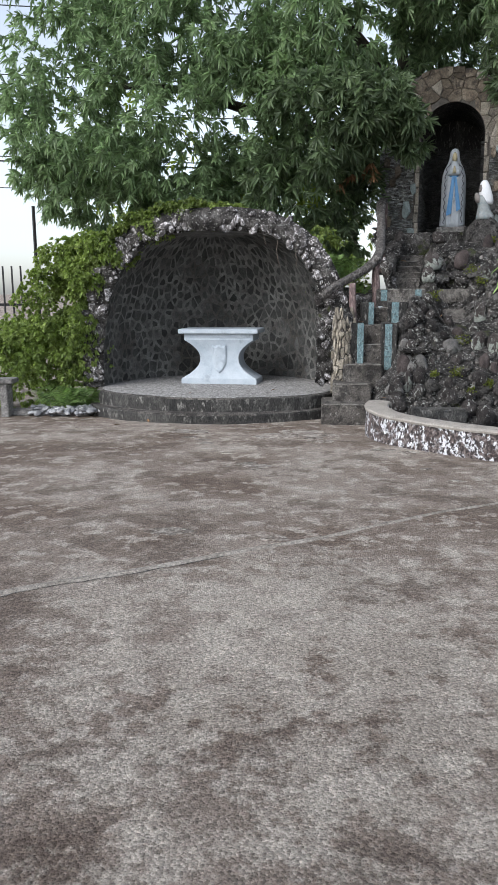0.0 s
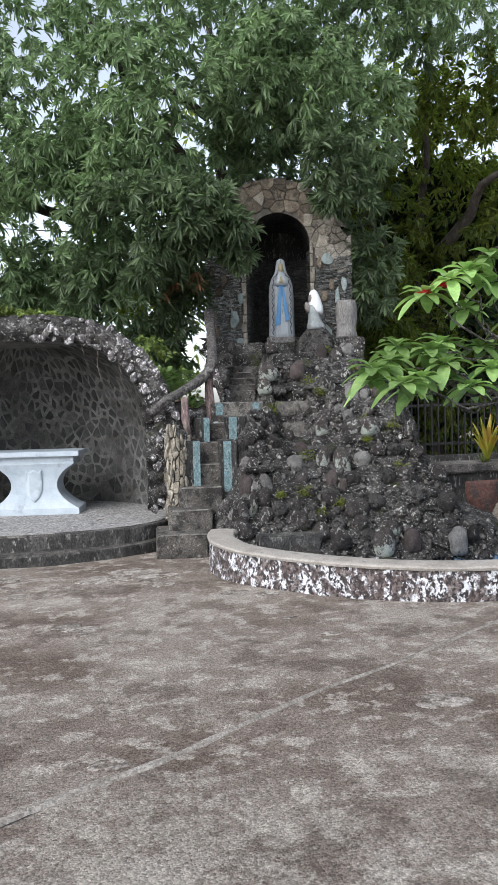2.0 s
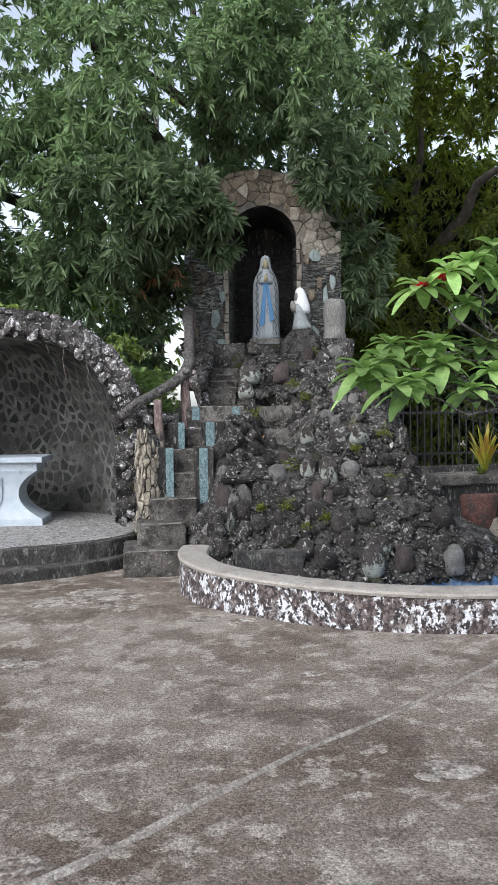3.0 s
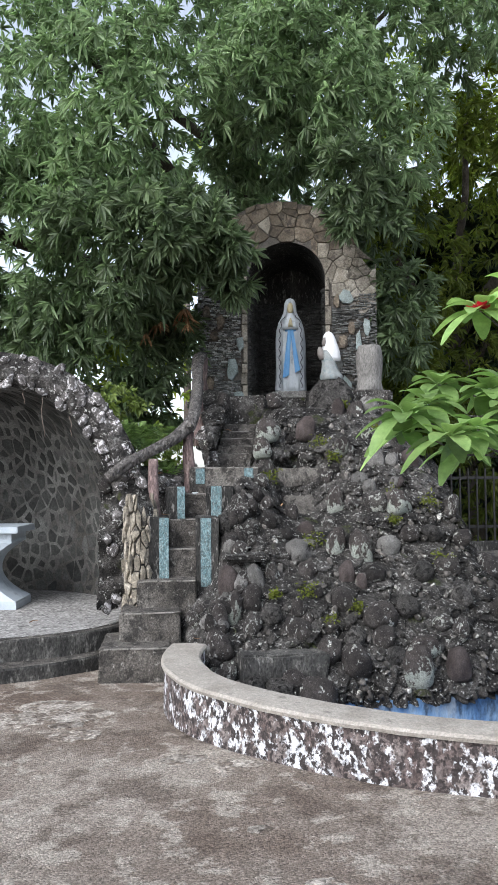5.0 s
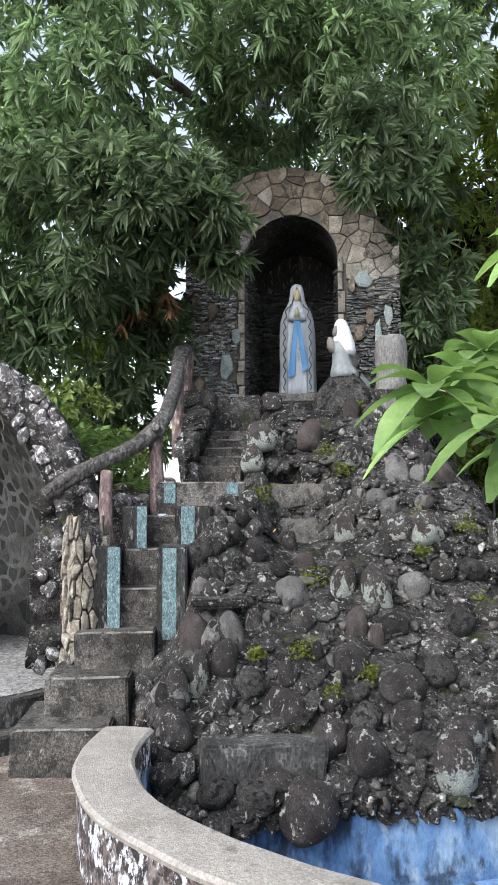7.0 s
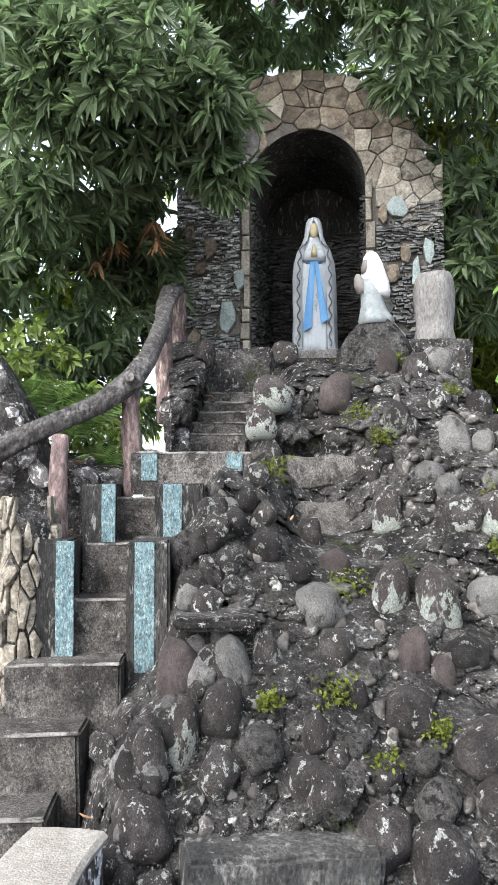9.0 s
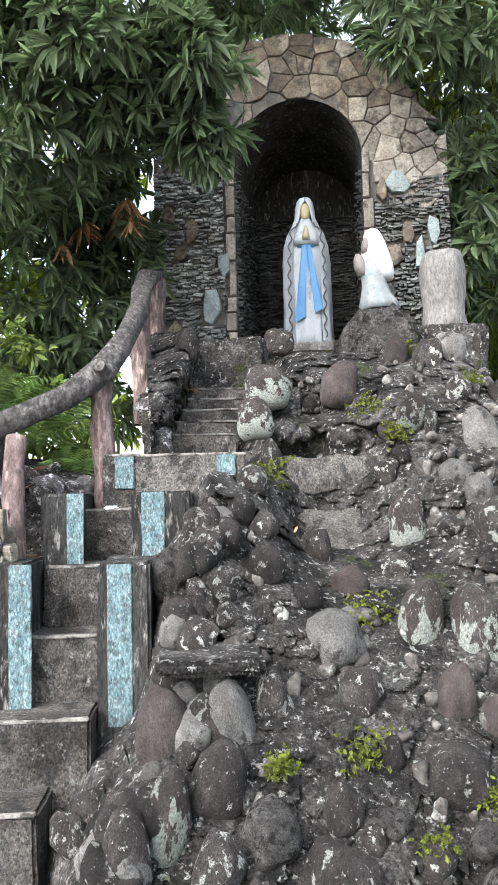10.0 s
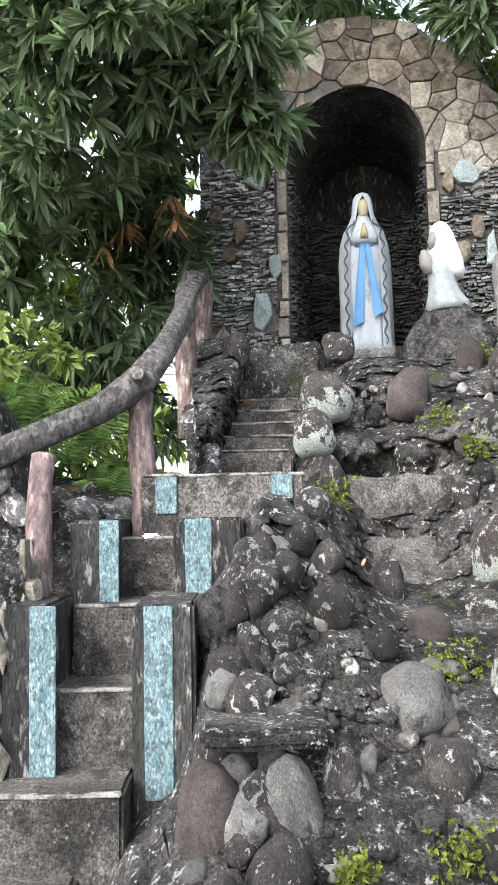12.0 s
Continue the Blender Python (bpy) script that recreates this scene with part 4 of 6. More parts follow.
def build_niche():
    n = thing("niche_wall", "tall arched stone-faced niche of tan flagstones and stacked slate", "grotto niche")
    # carcass: jambs, head and back, with the opening going through the front
    bm = bmesh.new()
    arc = [(-HALF, Z0)] + [(-HALF * math.cos(math.pi * k / 24), SPRING + HALF * math.sin(math.pi * k / 24)) for k in range(25)] + [(HALF, Z0)]
    out = []
    for (u, z) in arc:
        if z <= Z0:
            out.append((-WIDE if u < 0 else WIDE, Z0))
        else:
            a = math.atan2(z - 3.9, u)
            best = None
            for s in range(60):
                r = .2 + s * .04
                uu, zz = r * math.cos(a), 3.9 + r * math.sin(a)
                if abs(uu) > WIDE or zz > niche_top(uu):
                    break
                best = (uu, zz)
            out.append(best)
    fi = [bm.verts.new(nic(u, 0, z)) for u, z in arc]
    fo = [bm.verts.new(nic(u, 0, z)) for u, z in out]
    bo = [bm.verts.new(nic(u, 1.6, z)) for u, z in out]
    bi = [bm.verts.new(nic(u * .96, 1.4, z - (.05 if z > 3 else 0))) for u, z in arc]
    for k in range(len(arc) - 1):
        bm.faces.new((fi[k], fi[k + 1], fo[k + 1], fo[k]))
        bm.faces.new((fo[k], fo[k + 1], bo[k + 1], bo[k]))
        bm.faces.new((fi[k + 1], fi[k], bi[k], bi[k + 1]))
    bm.faces.new(bi)
    bm.faces.new(bo[::-1])
    bmesh.ops.recalc_face_normals(bm, faces=list(bm.faces))
    # all but the front is dark cement, recess shade painted into the inside
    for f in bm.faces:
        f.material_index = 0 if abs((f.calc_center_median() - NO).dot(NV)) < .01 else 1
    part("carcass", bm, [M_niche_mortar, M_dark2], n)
    # flagstones over the head
    m0 = lambda u, z, h: nic(u, -h, z)
    k = 0
    for poly in cells(jitter_sites(-1.32, 3.7, 1.32, 5.6, .19, .165, .62, 29), (-WIDE, 3.6, WIDE, 5.7)):
        cu, cz = sum(p[0] for p in poly) / len(poly), sum(p[1] for p in poly) / len(poly)
        low = 4.25 if cu < 0 else 4.15
        if cz < low and not (cu > .85 and cz > 3.85):
            continue
        if cz > niche_top(cu) - .02 or in_arch(cu, cz, .03):
            continue
        poly = [(u, min(z, niche_top(u))) for u, z in poly]
        for i, (u, z) in enumerate(poly):
            if in_arch(u, z, .0):
                c = math.hypot(u, z - SPRING) or 1
                if z > SPRING:
                    f = HALF / c
                    poly[i] = (u * f, SPRING + (z - SPRING) * f)
                else:
                    poly[i] = (math.copysign(HALF, u), z)
        stone = M_cream_stone if cu > .5 and cz < 4.75 or k % 11 == 3 else (M_slate_stone if cu < -.45 and cz < 4.95 else M_tan_stone)
        part("flagstone", poly_stone(poly, m0, .004 + .003 * math.sin(k * 2.3), .016 + .012 * math.sin(k * 1.7) ** 2, k), stone, n)
        k += 1
    # voussoirs and jamb stones round the opening
    rng = random.Random(9)
    for side in (-1, 1):
        z = Z0
        while z < SPRING - .05:
            h = rng.uniform(.14, .34)
            u0, u1 = (HALF - .005) * side, (HALF + rng.uniform(.05, .10)) * side
            poly = [(min(u0, u1), z), (max(u0, u1), z), (max(u0, u1), z + h), (min(u0, u1), z + h)]
            part("jamb_stone", poly_stone(poly, m0, .006, .05, k), M_cream_stone, n)
            z += h
            k += 1
    # larger flat stones set among the slate
    flats = []
    for (u, z, w, h, m) in ((-.78, 3.05, .20, .32, M_greenstone), (-.66, 3.42, .14, .22, M_greenstone), (-1.05, 3.55, .13, .18, M_tan_stone), (-.95, 3.75, .13, .24, M_tan_stone),
                            (-1.12, 2.85, .16, .2, M_tan_stone), (-1.15, 3.9, .12, .2, M_tan_stone), (-.68, 2.68, .16, .14, M_greenstone), (-.8, 4.15, .2, .16, M_greenstone),
                            (.87, 4.05, .22, .25, M_greenstone), (.80, 3.42, .15, .24, M_tan_stone), (1.03, 3.42, .1, .34, M_greenstone), (1.14, 3.62, .1, .3, M_greenstone),
                            (.93, 3.62, .1, .22, M_tan_stone), (.85, 2.80, .17, .3, M_greenstone), (.72, 4.0, .1, .2, M_tan_stone), (.75, 3.1, .12, .2, M_slate)):
        nv = 5 + k % 3
        poly = [(u + w / 2 * rr * math.cos(t + .3 + k), z + h / 2 * rr * math.sin(t + .3 + k)) for t, rr in [(2 * math.pi * (q + rng.uniform(-.3, .3)) / nv, rng.uniform(.8, 1.2)) for q in range(nv)]]
        flats.append((u, z, w, h))
        part("flat_stone", poly_stone(poly, m0, .0, .06, k), m, n)
        k += 1
    # stacked slate courses on both cheeks, and inside the recess in the shade-darkened slate
    def slate(u0, u1, z0, z1, mapper, seed, name):
        rng = random.Random(seed)
        V, F = [], []
        singles = 0
        z = z0
        while z < z1:
            h = rng.uniform(.011, .027)
            u = u0
            while u < u1:
                w = rng.uniform(.025, .10)
                uu = min(u + w, u1)
                t = rng.uniform(.008, .06)
                s = rng.uniform(-.011, .011)
                if not any(abs((u + uu) / 2 - a) < ww / 2 and abs(z - b) < hh / 2 for a, b, ww, hh in flats if name == "slate_courses"):
                    b0 = len(V)
                    for (p, q) in ((u + .003, z), (uu - .003, z + s), (uu - .003, z + h - .004 + s), (u + .003, z + h - .004)):
                        V.append(mapper(p, q, -.01))
                    for (p, q) in ((u + .006, z), (uu - .006, z + s), (uu - .004, z + h - .005 + s), (u + .007, z + h - .004)):
                        V.append(mapper(p, q, t + rng.uniform(-.006, .006)))
                    box5 = ((4, 5, 6, 7), (0, 1, 5, 4), (1, 2, 6, 5), (2, 3, 7, 6), (3, 0, 4, 7))
                    if name == "slate_courses" and singles < 150 and z > 2.75:
                        pydata("slate", V[b0:], [tuple(f) for f in box5], M_slate, n)
                        del V[b0:]
                        singles += 1
                    else:
                        for f in box5:
                            F.append(tuple(b0 + q for q in f))
                u = uu
            z += h
        tagged(pydata(name, V, F, M_slate if name == "slate_courses" else M_slate_in, n), kind="stuff")
    slate(-WIDE, -HALF - .09, Z0, 4.28, m0, 1, "slate_courses")
    slate(HALF + .09, WIDE, Z0, 4.10, m0, 2, "slate_courses")
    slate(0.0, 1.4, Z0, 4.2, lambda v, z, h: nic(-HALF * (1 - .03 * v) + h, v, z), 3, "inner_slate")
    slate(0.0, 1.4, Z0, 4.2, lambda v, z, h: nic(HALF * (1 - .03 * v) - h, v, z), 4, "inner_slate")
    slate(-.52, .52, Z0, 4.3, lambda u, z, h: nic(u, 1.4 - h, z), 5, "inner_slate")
    bm = bmesh.new()
    rough_box(bm, (2.64, 1.3, .74), Matrix.Translation(nic(0, .62, 1.90)) @ Matrix.Rotation(NA, 4, "Z"), 3, .02, 3, .02)
    part("footing", bm, M_dark, n)


build_niche()


# ---- statues ----
def ring_body(bm, rows, seg=40, fold=None, mat_index=0):
    """Rows of (z, rx, ry, dx, dy); fold(z, angle) widens the skin."""
    rings = []
    for z, rx, ry, dx, dy in rows:
        ring = []
        for k in range(seg):
            a = 2 * math.pi * k / seg
            f = 1 + (fold(z, a) if fold else 0)
            ring.append(bm.verts.new((dx + rx * f * math.cos(a), dy + ry * f * math.sin(a), z)))
        rings.append(ring)
    fs = []
    for a, b in zip(rings, rings[1:]):
        for k in range(seg):
            fs.append(bm.faces.new((a[k], a[(k + 1) % seg], b[(k + 1) % seg], b[k])))
    fs.append(bm.faces.new(rings[0][::-1]))
    fs.append(bm.faces.new(rings[-1]))
    for f in fs:
        f.material_index = mat_index
        f.smooth = True
    return fs


def build_standing_statue():
    bm = bmesh.new()
    fold = lambda z, a: (.075 * math.sin(a * 11 + z * 3) + .05 * math.sin(a * 17 - z * 5)) * max(0, 1 - z / .85)
    ring_body(bm, [(0, .175, .14, 0, 0), (.10, .172, .135, 0, 0), (.35, .165, .125, 0, 0), (.6, .16, .118, 0, 0), (.78, .155, .11, 0, 0), (.90, .14, .10, 0, 0), (1.0, .105, .085, 0, .005), (1.05, .06, .06, 0, -.01), (1.085, .042, .05, 0, -.02)], 56, fold, 0)
    # mantle, open in front, from crown to hem
    rows = [(.03, .205, .17), (.2, .20, .165), (.45, .20, .155), (.7, .198, .145), (.85, .185, .135), (.96, .155, .118), (1.03, .115, .098), (1.10, .088, .088), (1.18, .080, .085), (1.235, .071, .077), (1.268, .05, .055), (1.285, .02, .022)]
    grid = []
    for z, rx, ry in rows:
        half = .62 if z < 1.0 else (.55 if z < 1.15 else (.45 if z < 1.2 else .02))
        line = []
        for k in range(49):
            a = -math.pi / 2 + half + (2 * math.pi - 2 * half) * k / 48
            w = 1 + .05 * math.sin(a * 9 + z * 4) * max(0, 1.1 - z)
            line.append(bm.verts.new((rx * w * math.cos(a), ry * w * math.sin(a) + .012, z)))
        grid.append(line)
    for g0, g1 in zip(grid, grid[1:]):
        for k in range(48):
            f = bm.faces.new((g0[k], g0[k + 1], g1[k + 1], g1[k]))
            f.smooth = True
            f.material_index = 0
    # scalloped trim along the mantle's edges
    for s in (0, 48):
        pts = []
        for i in range(70):
            t = i / 69 * .93
            z = .05 + t * 1.06
            lo = max(q for q in range(len(rows)) if rows[q][0] <= z)
            hi = min(lo + 1, len(rows) - 1)
            f = (z - rows[lo][0]) / max(1e-6, rows[hi][0] - rows[lo][0])
            p = grid[lo][s].co.lerp(grid[hi][s].co, min(1, f))
            side = -1 if s == 48 else 1
            pts.append(p + Vector((side * (.026 + .012 * math.sin(i * .72)) * (1 if z < 1.0 else .5), -.010 if z < 1 else -.004, 0)))
        n0 = len(bm.faces)
        tube(bm, pts, [.0065] * len(pts), 5)
        bm.faces.ensure_lookup_table()
        for f in bm.faces[n0:]:
            f.material_index = 3
    # blue sash with two tails
    n0 = len(bm.faces)
    for dx, z0, wid in ((-.040, .20, .030), (.052, .27, .024)):
        g = []
        for i in range(14):
            t = i / 13
            z = .83 - t * (.83 - z0)
            x = dx * (.3 + 1.4 * t)
            w = wid * (.75 + .7 * t)
            g.append([bm.verts.new((x + w * q, -(.122 + .034 * t) - .006 * math.cos(q * 7 + t * 3), z + .02 * q * t)) for q in (-1, -.5, 0, .5, 1)])
        for a, b in zip(g, g[1:]):
            for k in range(4):
                bm.faces.new((a[k], a[k + 1], b[k + 1], b[k]))
    bm.faces.ensure_lookup_table()
    for f in bm.faces[n0:]:
        f.material_index = 1
        f.smooth = True
    ring_body(bm, [(.815, .10, .105, 0, -.016), (.835, .105, .112, 0, -.016), (.85, .10, .105, 0, -.014)], 30, None, 1)
    # head and joined palms
    ring_body(bm, [(1.07, .022, .03, 0, -.045), (1.09, .036, .045, 0, -.04), (1.13, .044, .054, 0, -.035), (1.17, .046, .054, 0, -.03), (1.20, .04, .045, 0, -.02), (1.22, .02, .03, 0, -.015)], 24, None, 2)
    ring_body(bm, [(.87, .032, .026, 0, -.125), (.90, .03, .03, 0, -.138), (.95, .02, .024, 0, -.138), (.99, .009, .014, 0, -.133)], 16, None, 2)
    ring_body(bm, [(.84, .10, .05, 0, -.085), (.90, .105, .055, 0, -.085), (.95, .08, .045, 0, -.075)], 20, None, 0)
    bmesh.ops.transform(bm, matrix=Matrix.Translation(nic(.035, .45, 2.755)) @ Matrix.Rotation(NA + radians(4), 4, "Z") @ Matrix.Diagonal((1.12, 1.12, 1.105, 1)), verts=list(bm.verts))
    ob = new("standing_statue", mesh_of(bm, "standing_statue", [M_robe, M_statue_blue, M_skin, M_trim]))
    tagged(ob, "white robed praying statue with blue sash and wavy trimmed mantle", "statue")
    # plinth
    bm = bmesh.new()
    rough_box(bm, (.54, .46, .125), Matrix.Translation(nic(.035, .43, 2.63)) @ Matrix.Rotation(NA, 4, "Z"), 2, .006, 4, .01)
    for k in range(7):
        rough_box(bm, (.055, .03, .07), Matrix.Translation(nic(-.185 + .073 * k, .195, 2.685)) @ Matrix.Rotation(NA, 4, "Z"), 0, .0, 4, .012)
    tagged(part("plinth", bm, M_rock_pale), "small scalloped cement plinth under the statue", "plinth")


def build_kneeling_statue():
    bm = bmesh.new()
    fold = lambda z, a: .05 * math.sin(a * 9 + z * 6) * max(0, 1 - z / .4)
    ring_body(bm, [(0, .15, .19, .03, 0), (.06, .145, .18, .03, 0), (.14, .11, .13, .01, .01), (.22, .092, .10, 0, .01), (.30, .10, .095, -.005, 0), (.38, .088, .08, -.01, 0), (.42, .05, .05, -.01, 0)], 32, fold, 1)
    ring_body(bm, [(.25, .095, .10, .045, .035), (.30, .115, .112, .035, .03), (.38, .116, .11, .024, .022), (.46, .10, .10, .014, .016), (.53, .085, .087, .006, .012), (.59, .064, .068, 0, .01), (.62, .042, .046, 0, .01), (.635, .015, .018, 0, .01)], 28, lambda z, a: .035 * math.sin(a * 7) * max(0, 1 - (z - .25) / .25), 0)
    ring_body(bm, [(.44, .028, .03, -.055, -.04), (.49, .036, .04, -.05, -.04), (.55, .028, .03, -.04, -.03)], 16, None, 2)
    ring_body(bm, [(.27, .05, .045, -.07, -.03), (.33, .055, .045, -.09, -.04), (.39, .04, .034, -.105, -.045), (.43, .018, .016, -.112, -.05)], 16, None, 2)
    bmesh.ops.transform(bm, matrix=Matrix.Translation((4.09, 13.97, 2.79)) @ Matrix.Rotation(radians(-20), 4, "Z") @ Matrix.Diagonal((1.05, 1.05, 1.05, 1)), verts=list(bm.verts))
    ob = new("kneeling_statue", mesh_of(bm, "kneeling_statue", [M_white, M_silver, M_sleeve]))
    tagged(ob, "small kneeling statue with white veil on a boulder", "statue")


build_standing_statue()
build_kneeling_statue()


def build_stump():
    bm = bmesh.new()
    pts = [Vector((4.68, 14.02, 2.45 + .83 * i / 10)) for i in range(11)]
    tube(bm, pts, [.185 - .02 * i / 10 + .015 * math.sin(i) for i in range(11)], 22, .12, 3)
    tagged(part("stump_pillar", bm, M_stump, smooth=True), "short grey cement tree-stump pillar beside the niche", "pillar")


M_stump = mat("grey_cement_stump", [(.085, .08, .075), (.165, .157, .147), (.25, .24, .227)], 5, .92, .6, 50, rand=0, streak=.4, patch=(.07, .066, .06), patch_at=.6, patch_scale=3)
build_stump()


# ---- log handrail ----
def build_rail():
    rail = thing("log_handrail", "cement handrail shaped like a rough branch on red log posts", "handrail")
    bm = bmesh.new()
    tube(bm, [Vector(p) for p in ((1.14, 12.10, 1.50), (1.35, 12.20, 1.66), (1.60, 12.30, 1.80), (1.85, 12.42, 1.93), (2.02, 12.52, 2.06), (2.12, 12.75, 2.24), (2.19, 13.1, 2.44), (2.27, 13.6, 2.70), (2.31, 13.9, 2.90), (2.36, 14.2, 3.08), (2.44, 14.45, 3.17))],
         [.058, .062, .066, .07, .078, .07, .068, .072, .07, .072, .06], 18, .5, 1)
    part("branch", bm, M_log, rail, smooth=True)
    for i, (p, z0, z1, r) in enumerate((((1.62, 11.98), .84, 1.70, .052), ((2.03, 12.55), 1.3, 2.02, .06), ((2.28, 13.65), 1.9, 2.72, .07), ((2.42, 14.35), 2.2, 3.12, .08))):
        bm = bmesh.new()
        tube(bm, [Vector((p[0] + .01 * math.sin(k), p[1] + (.06 if i == 0 else 0) * k / 6 * 4, z0 + (z1 - z0) * k / 6)) for k in range(7)], [r * (1 + .08 * math.sin(k * 2 + i)) for k in range(7)], 12, .2, i)
        part("post", bm, M_redlog, rail, smooth=True)
    for p in ((2.02, 12.46, 2.08), (2.34, 14.05, 3.05)):
        bm = bmesh.new()
        tube(bm, [Vector(p), Vector(p) + Vector((-.01, -.07, .01))], [.04, .032], 10, .2, 4)
        part("knot", bm, M_log, rail)


build_rail()


# ---- foliage ----
def leaf_cloud(name, centres, axes, material, parent, rng, per=10, length=.2, width=.05, droop=.35, lobes=2):
    """Whorls of pointed leaves: per whorl a fan round its axis. One mesh."""
    n = len(centres)
    C = np.repeat(centres, per, 0)
    A = np.repeat(axes / np.linalg.norm(axes, axis=1, keepdims=True), per, 0)
    R = rng.normal(size=(n * per, 3))
    R -= (R * A).sum(1, keepdims=True) * A
    R /= np.linalg.norm(R, axis=1, keepdims=True) + 1e-9
    spread = rng.uniform(.35, 1.0, (n * per, 1))
    D = A * (1 - spread * .75) + R * spread
    D /= np.linalg.norm(D, axis=1, keepdims=True)
    L = length * rng.uniform(.6, 1.2, (n * per, 1))
    S = np.cross(D, A + rng.normal(size=A.shape) * .25)
    S /= np.linalg.norm(S, axis=1, keepdims=True) + 1e-9
    W = width * rng.uniform(.75, 1.2, (n * per, 1))
    down = np.array([[0, 0, -1.0]])
    U = np.cross(S, D)
    base = C + D * L * .08
    mid = base + D * L * .5 + down * L * droop * .18
    tip = base + D * L + down * L * droop * .75
    lift = U * W * .25
    if lobes == 2:
        V = np.stack([base, mid + S * W * .5 + lift, mid, mid - S * W * .5 + lift, tip], 1).reshape(-1, 3)
        i = np.arange(n * per)[:, None] * 5
        F = np.concatenate([i + [0, 2, 1], i + [0, 3, 2], i + [1, 2, 4], i + [2, 3, 4]], 0)
    else:
        q1 = base + D * L * .28 + down * L * droop * .05
        q2 = base + D * L * .68 + down * L * droop * .34
        V = np.stack([base, q1 + S * W * .46 + lift, q1, q1 - S * W * .46 + lift, q2 + S * W * .42 + lift, q2, q2 - S * W * .42 + lift, tip], 1).reshape(-1, 3)
        i = np.arange(n * per)[:, None] * 8
        F = np.concatenate([i + f for f in ([0, 2, 1], [0, 3, 2], [1, 2, 5], [1, 5, 4], [2, 3, 6], [2, 6, 5], [4, 5, 7], [5, 6, 7])], 0)
    ob = pydata(name, V, F, material, parent)
    return ob


def bough_points(rng, blobs, solid=.35, hole=-.10):
    P, A = [], []
    for (x, y, z, rx, ry, rz, n) in blobs:
        d = rng.normal(size=(n, 3))
        d /= np.linalg.norm(d, axis=1, keepdims=True)
        r = np.where(rng.uniform(size=(n, 1)) < solid, rng.uniform(.2, 1, (n, 1)), rng.uniform(.82, 1.1, (n, 1)))
        p = d * r * [rx, ry, rz] + [x, y, z]
        keep = np.array([noise.noise(Vector(q) * 1.1) + .5 * noise.noise(Vector(q) * 2.4) + .35 * noise.noise(Vector(q) * 5.1) > hole for q in p])
        a = d * [1, 1, .6] + [0, 0, -.15] + rng.normal(size=d.shape) * .35
        P.append(p[keep])
        A.append(a[keep])
    return np.concatenate(P), np.concatenate(A)


def limbs(parent, trunk, branches, m=M_bark):
    bm = bmesh.new()
    tube(bm, [Vector(p) for p, r in trunk], [r for p, r in trunk], 14, .2, 2)
    part("trunk", bm, m, parent, smooth=True)
    for i, (a, b, r, sag) in enumerate(branches):
        bm = bmesh.new()
        pts = bend(a, b, 9, sag, .35, i)
        tube(bm, pts, [r * (1 - .08 * k) for k in range(10)], 8, .2, i)
        part("limb", bm, m, parent, smooth=True)


# leaf green taken near black: the gloom under the canopy is in the colour
M_leaf_shade = mat("shade_dark_thicket_leaf", [(.008, .015, .007), (.016, .028, .012), (.03, .048, .02)], 3, .6, 0, 8, rand=.4, spec=.2, grain=1)


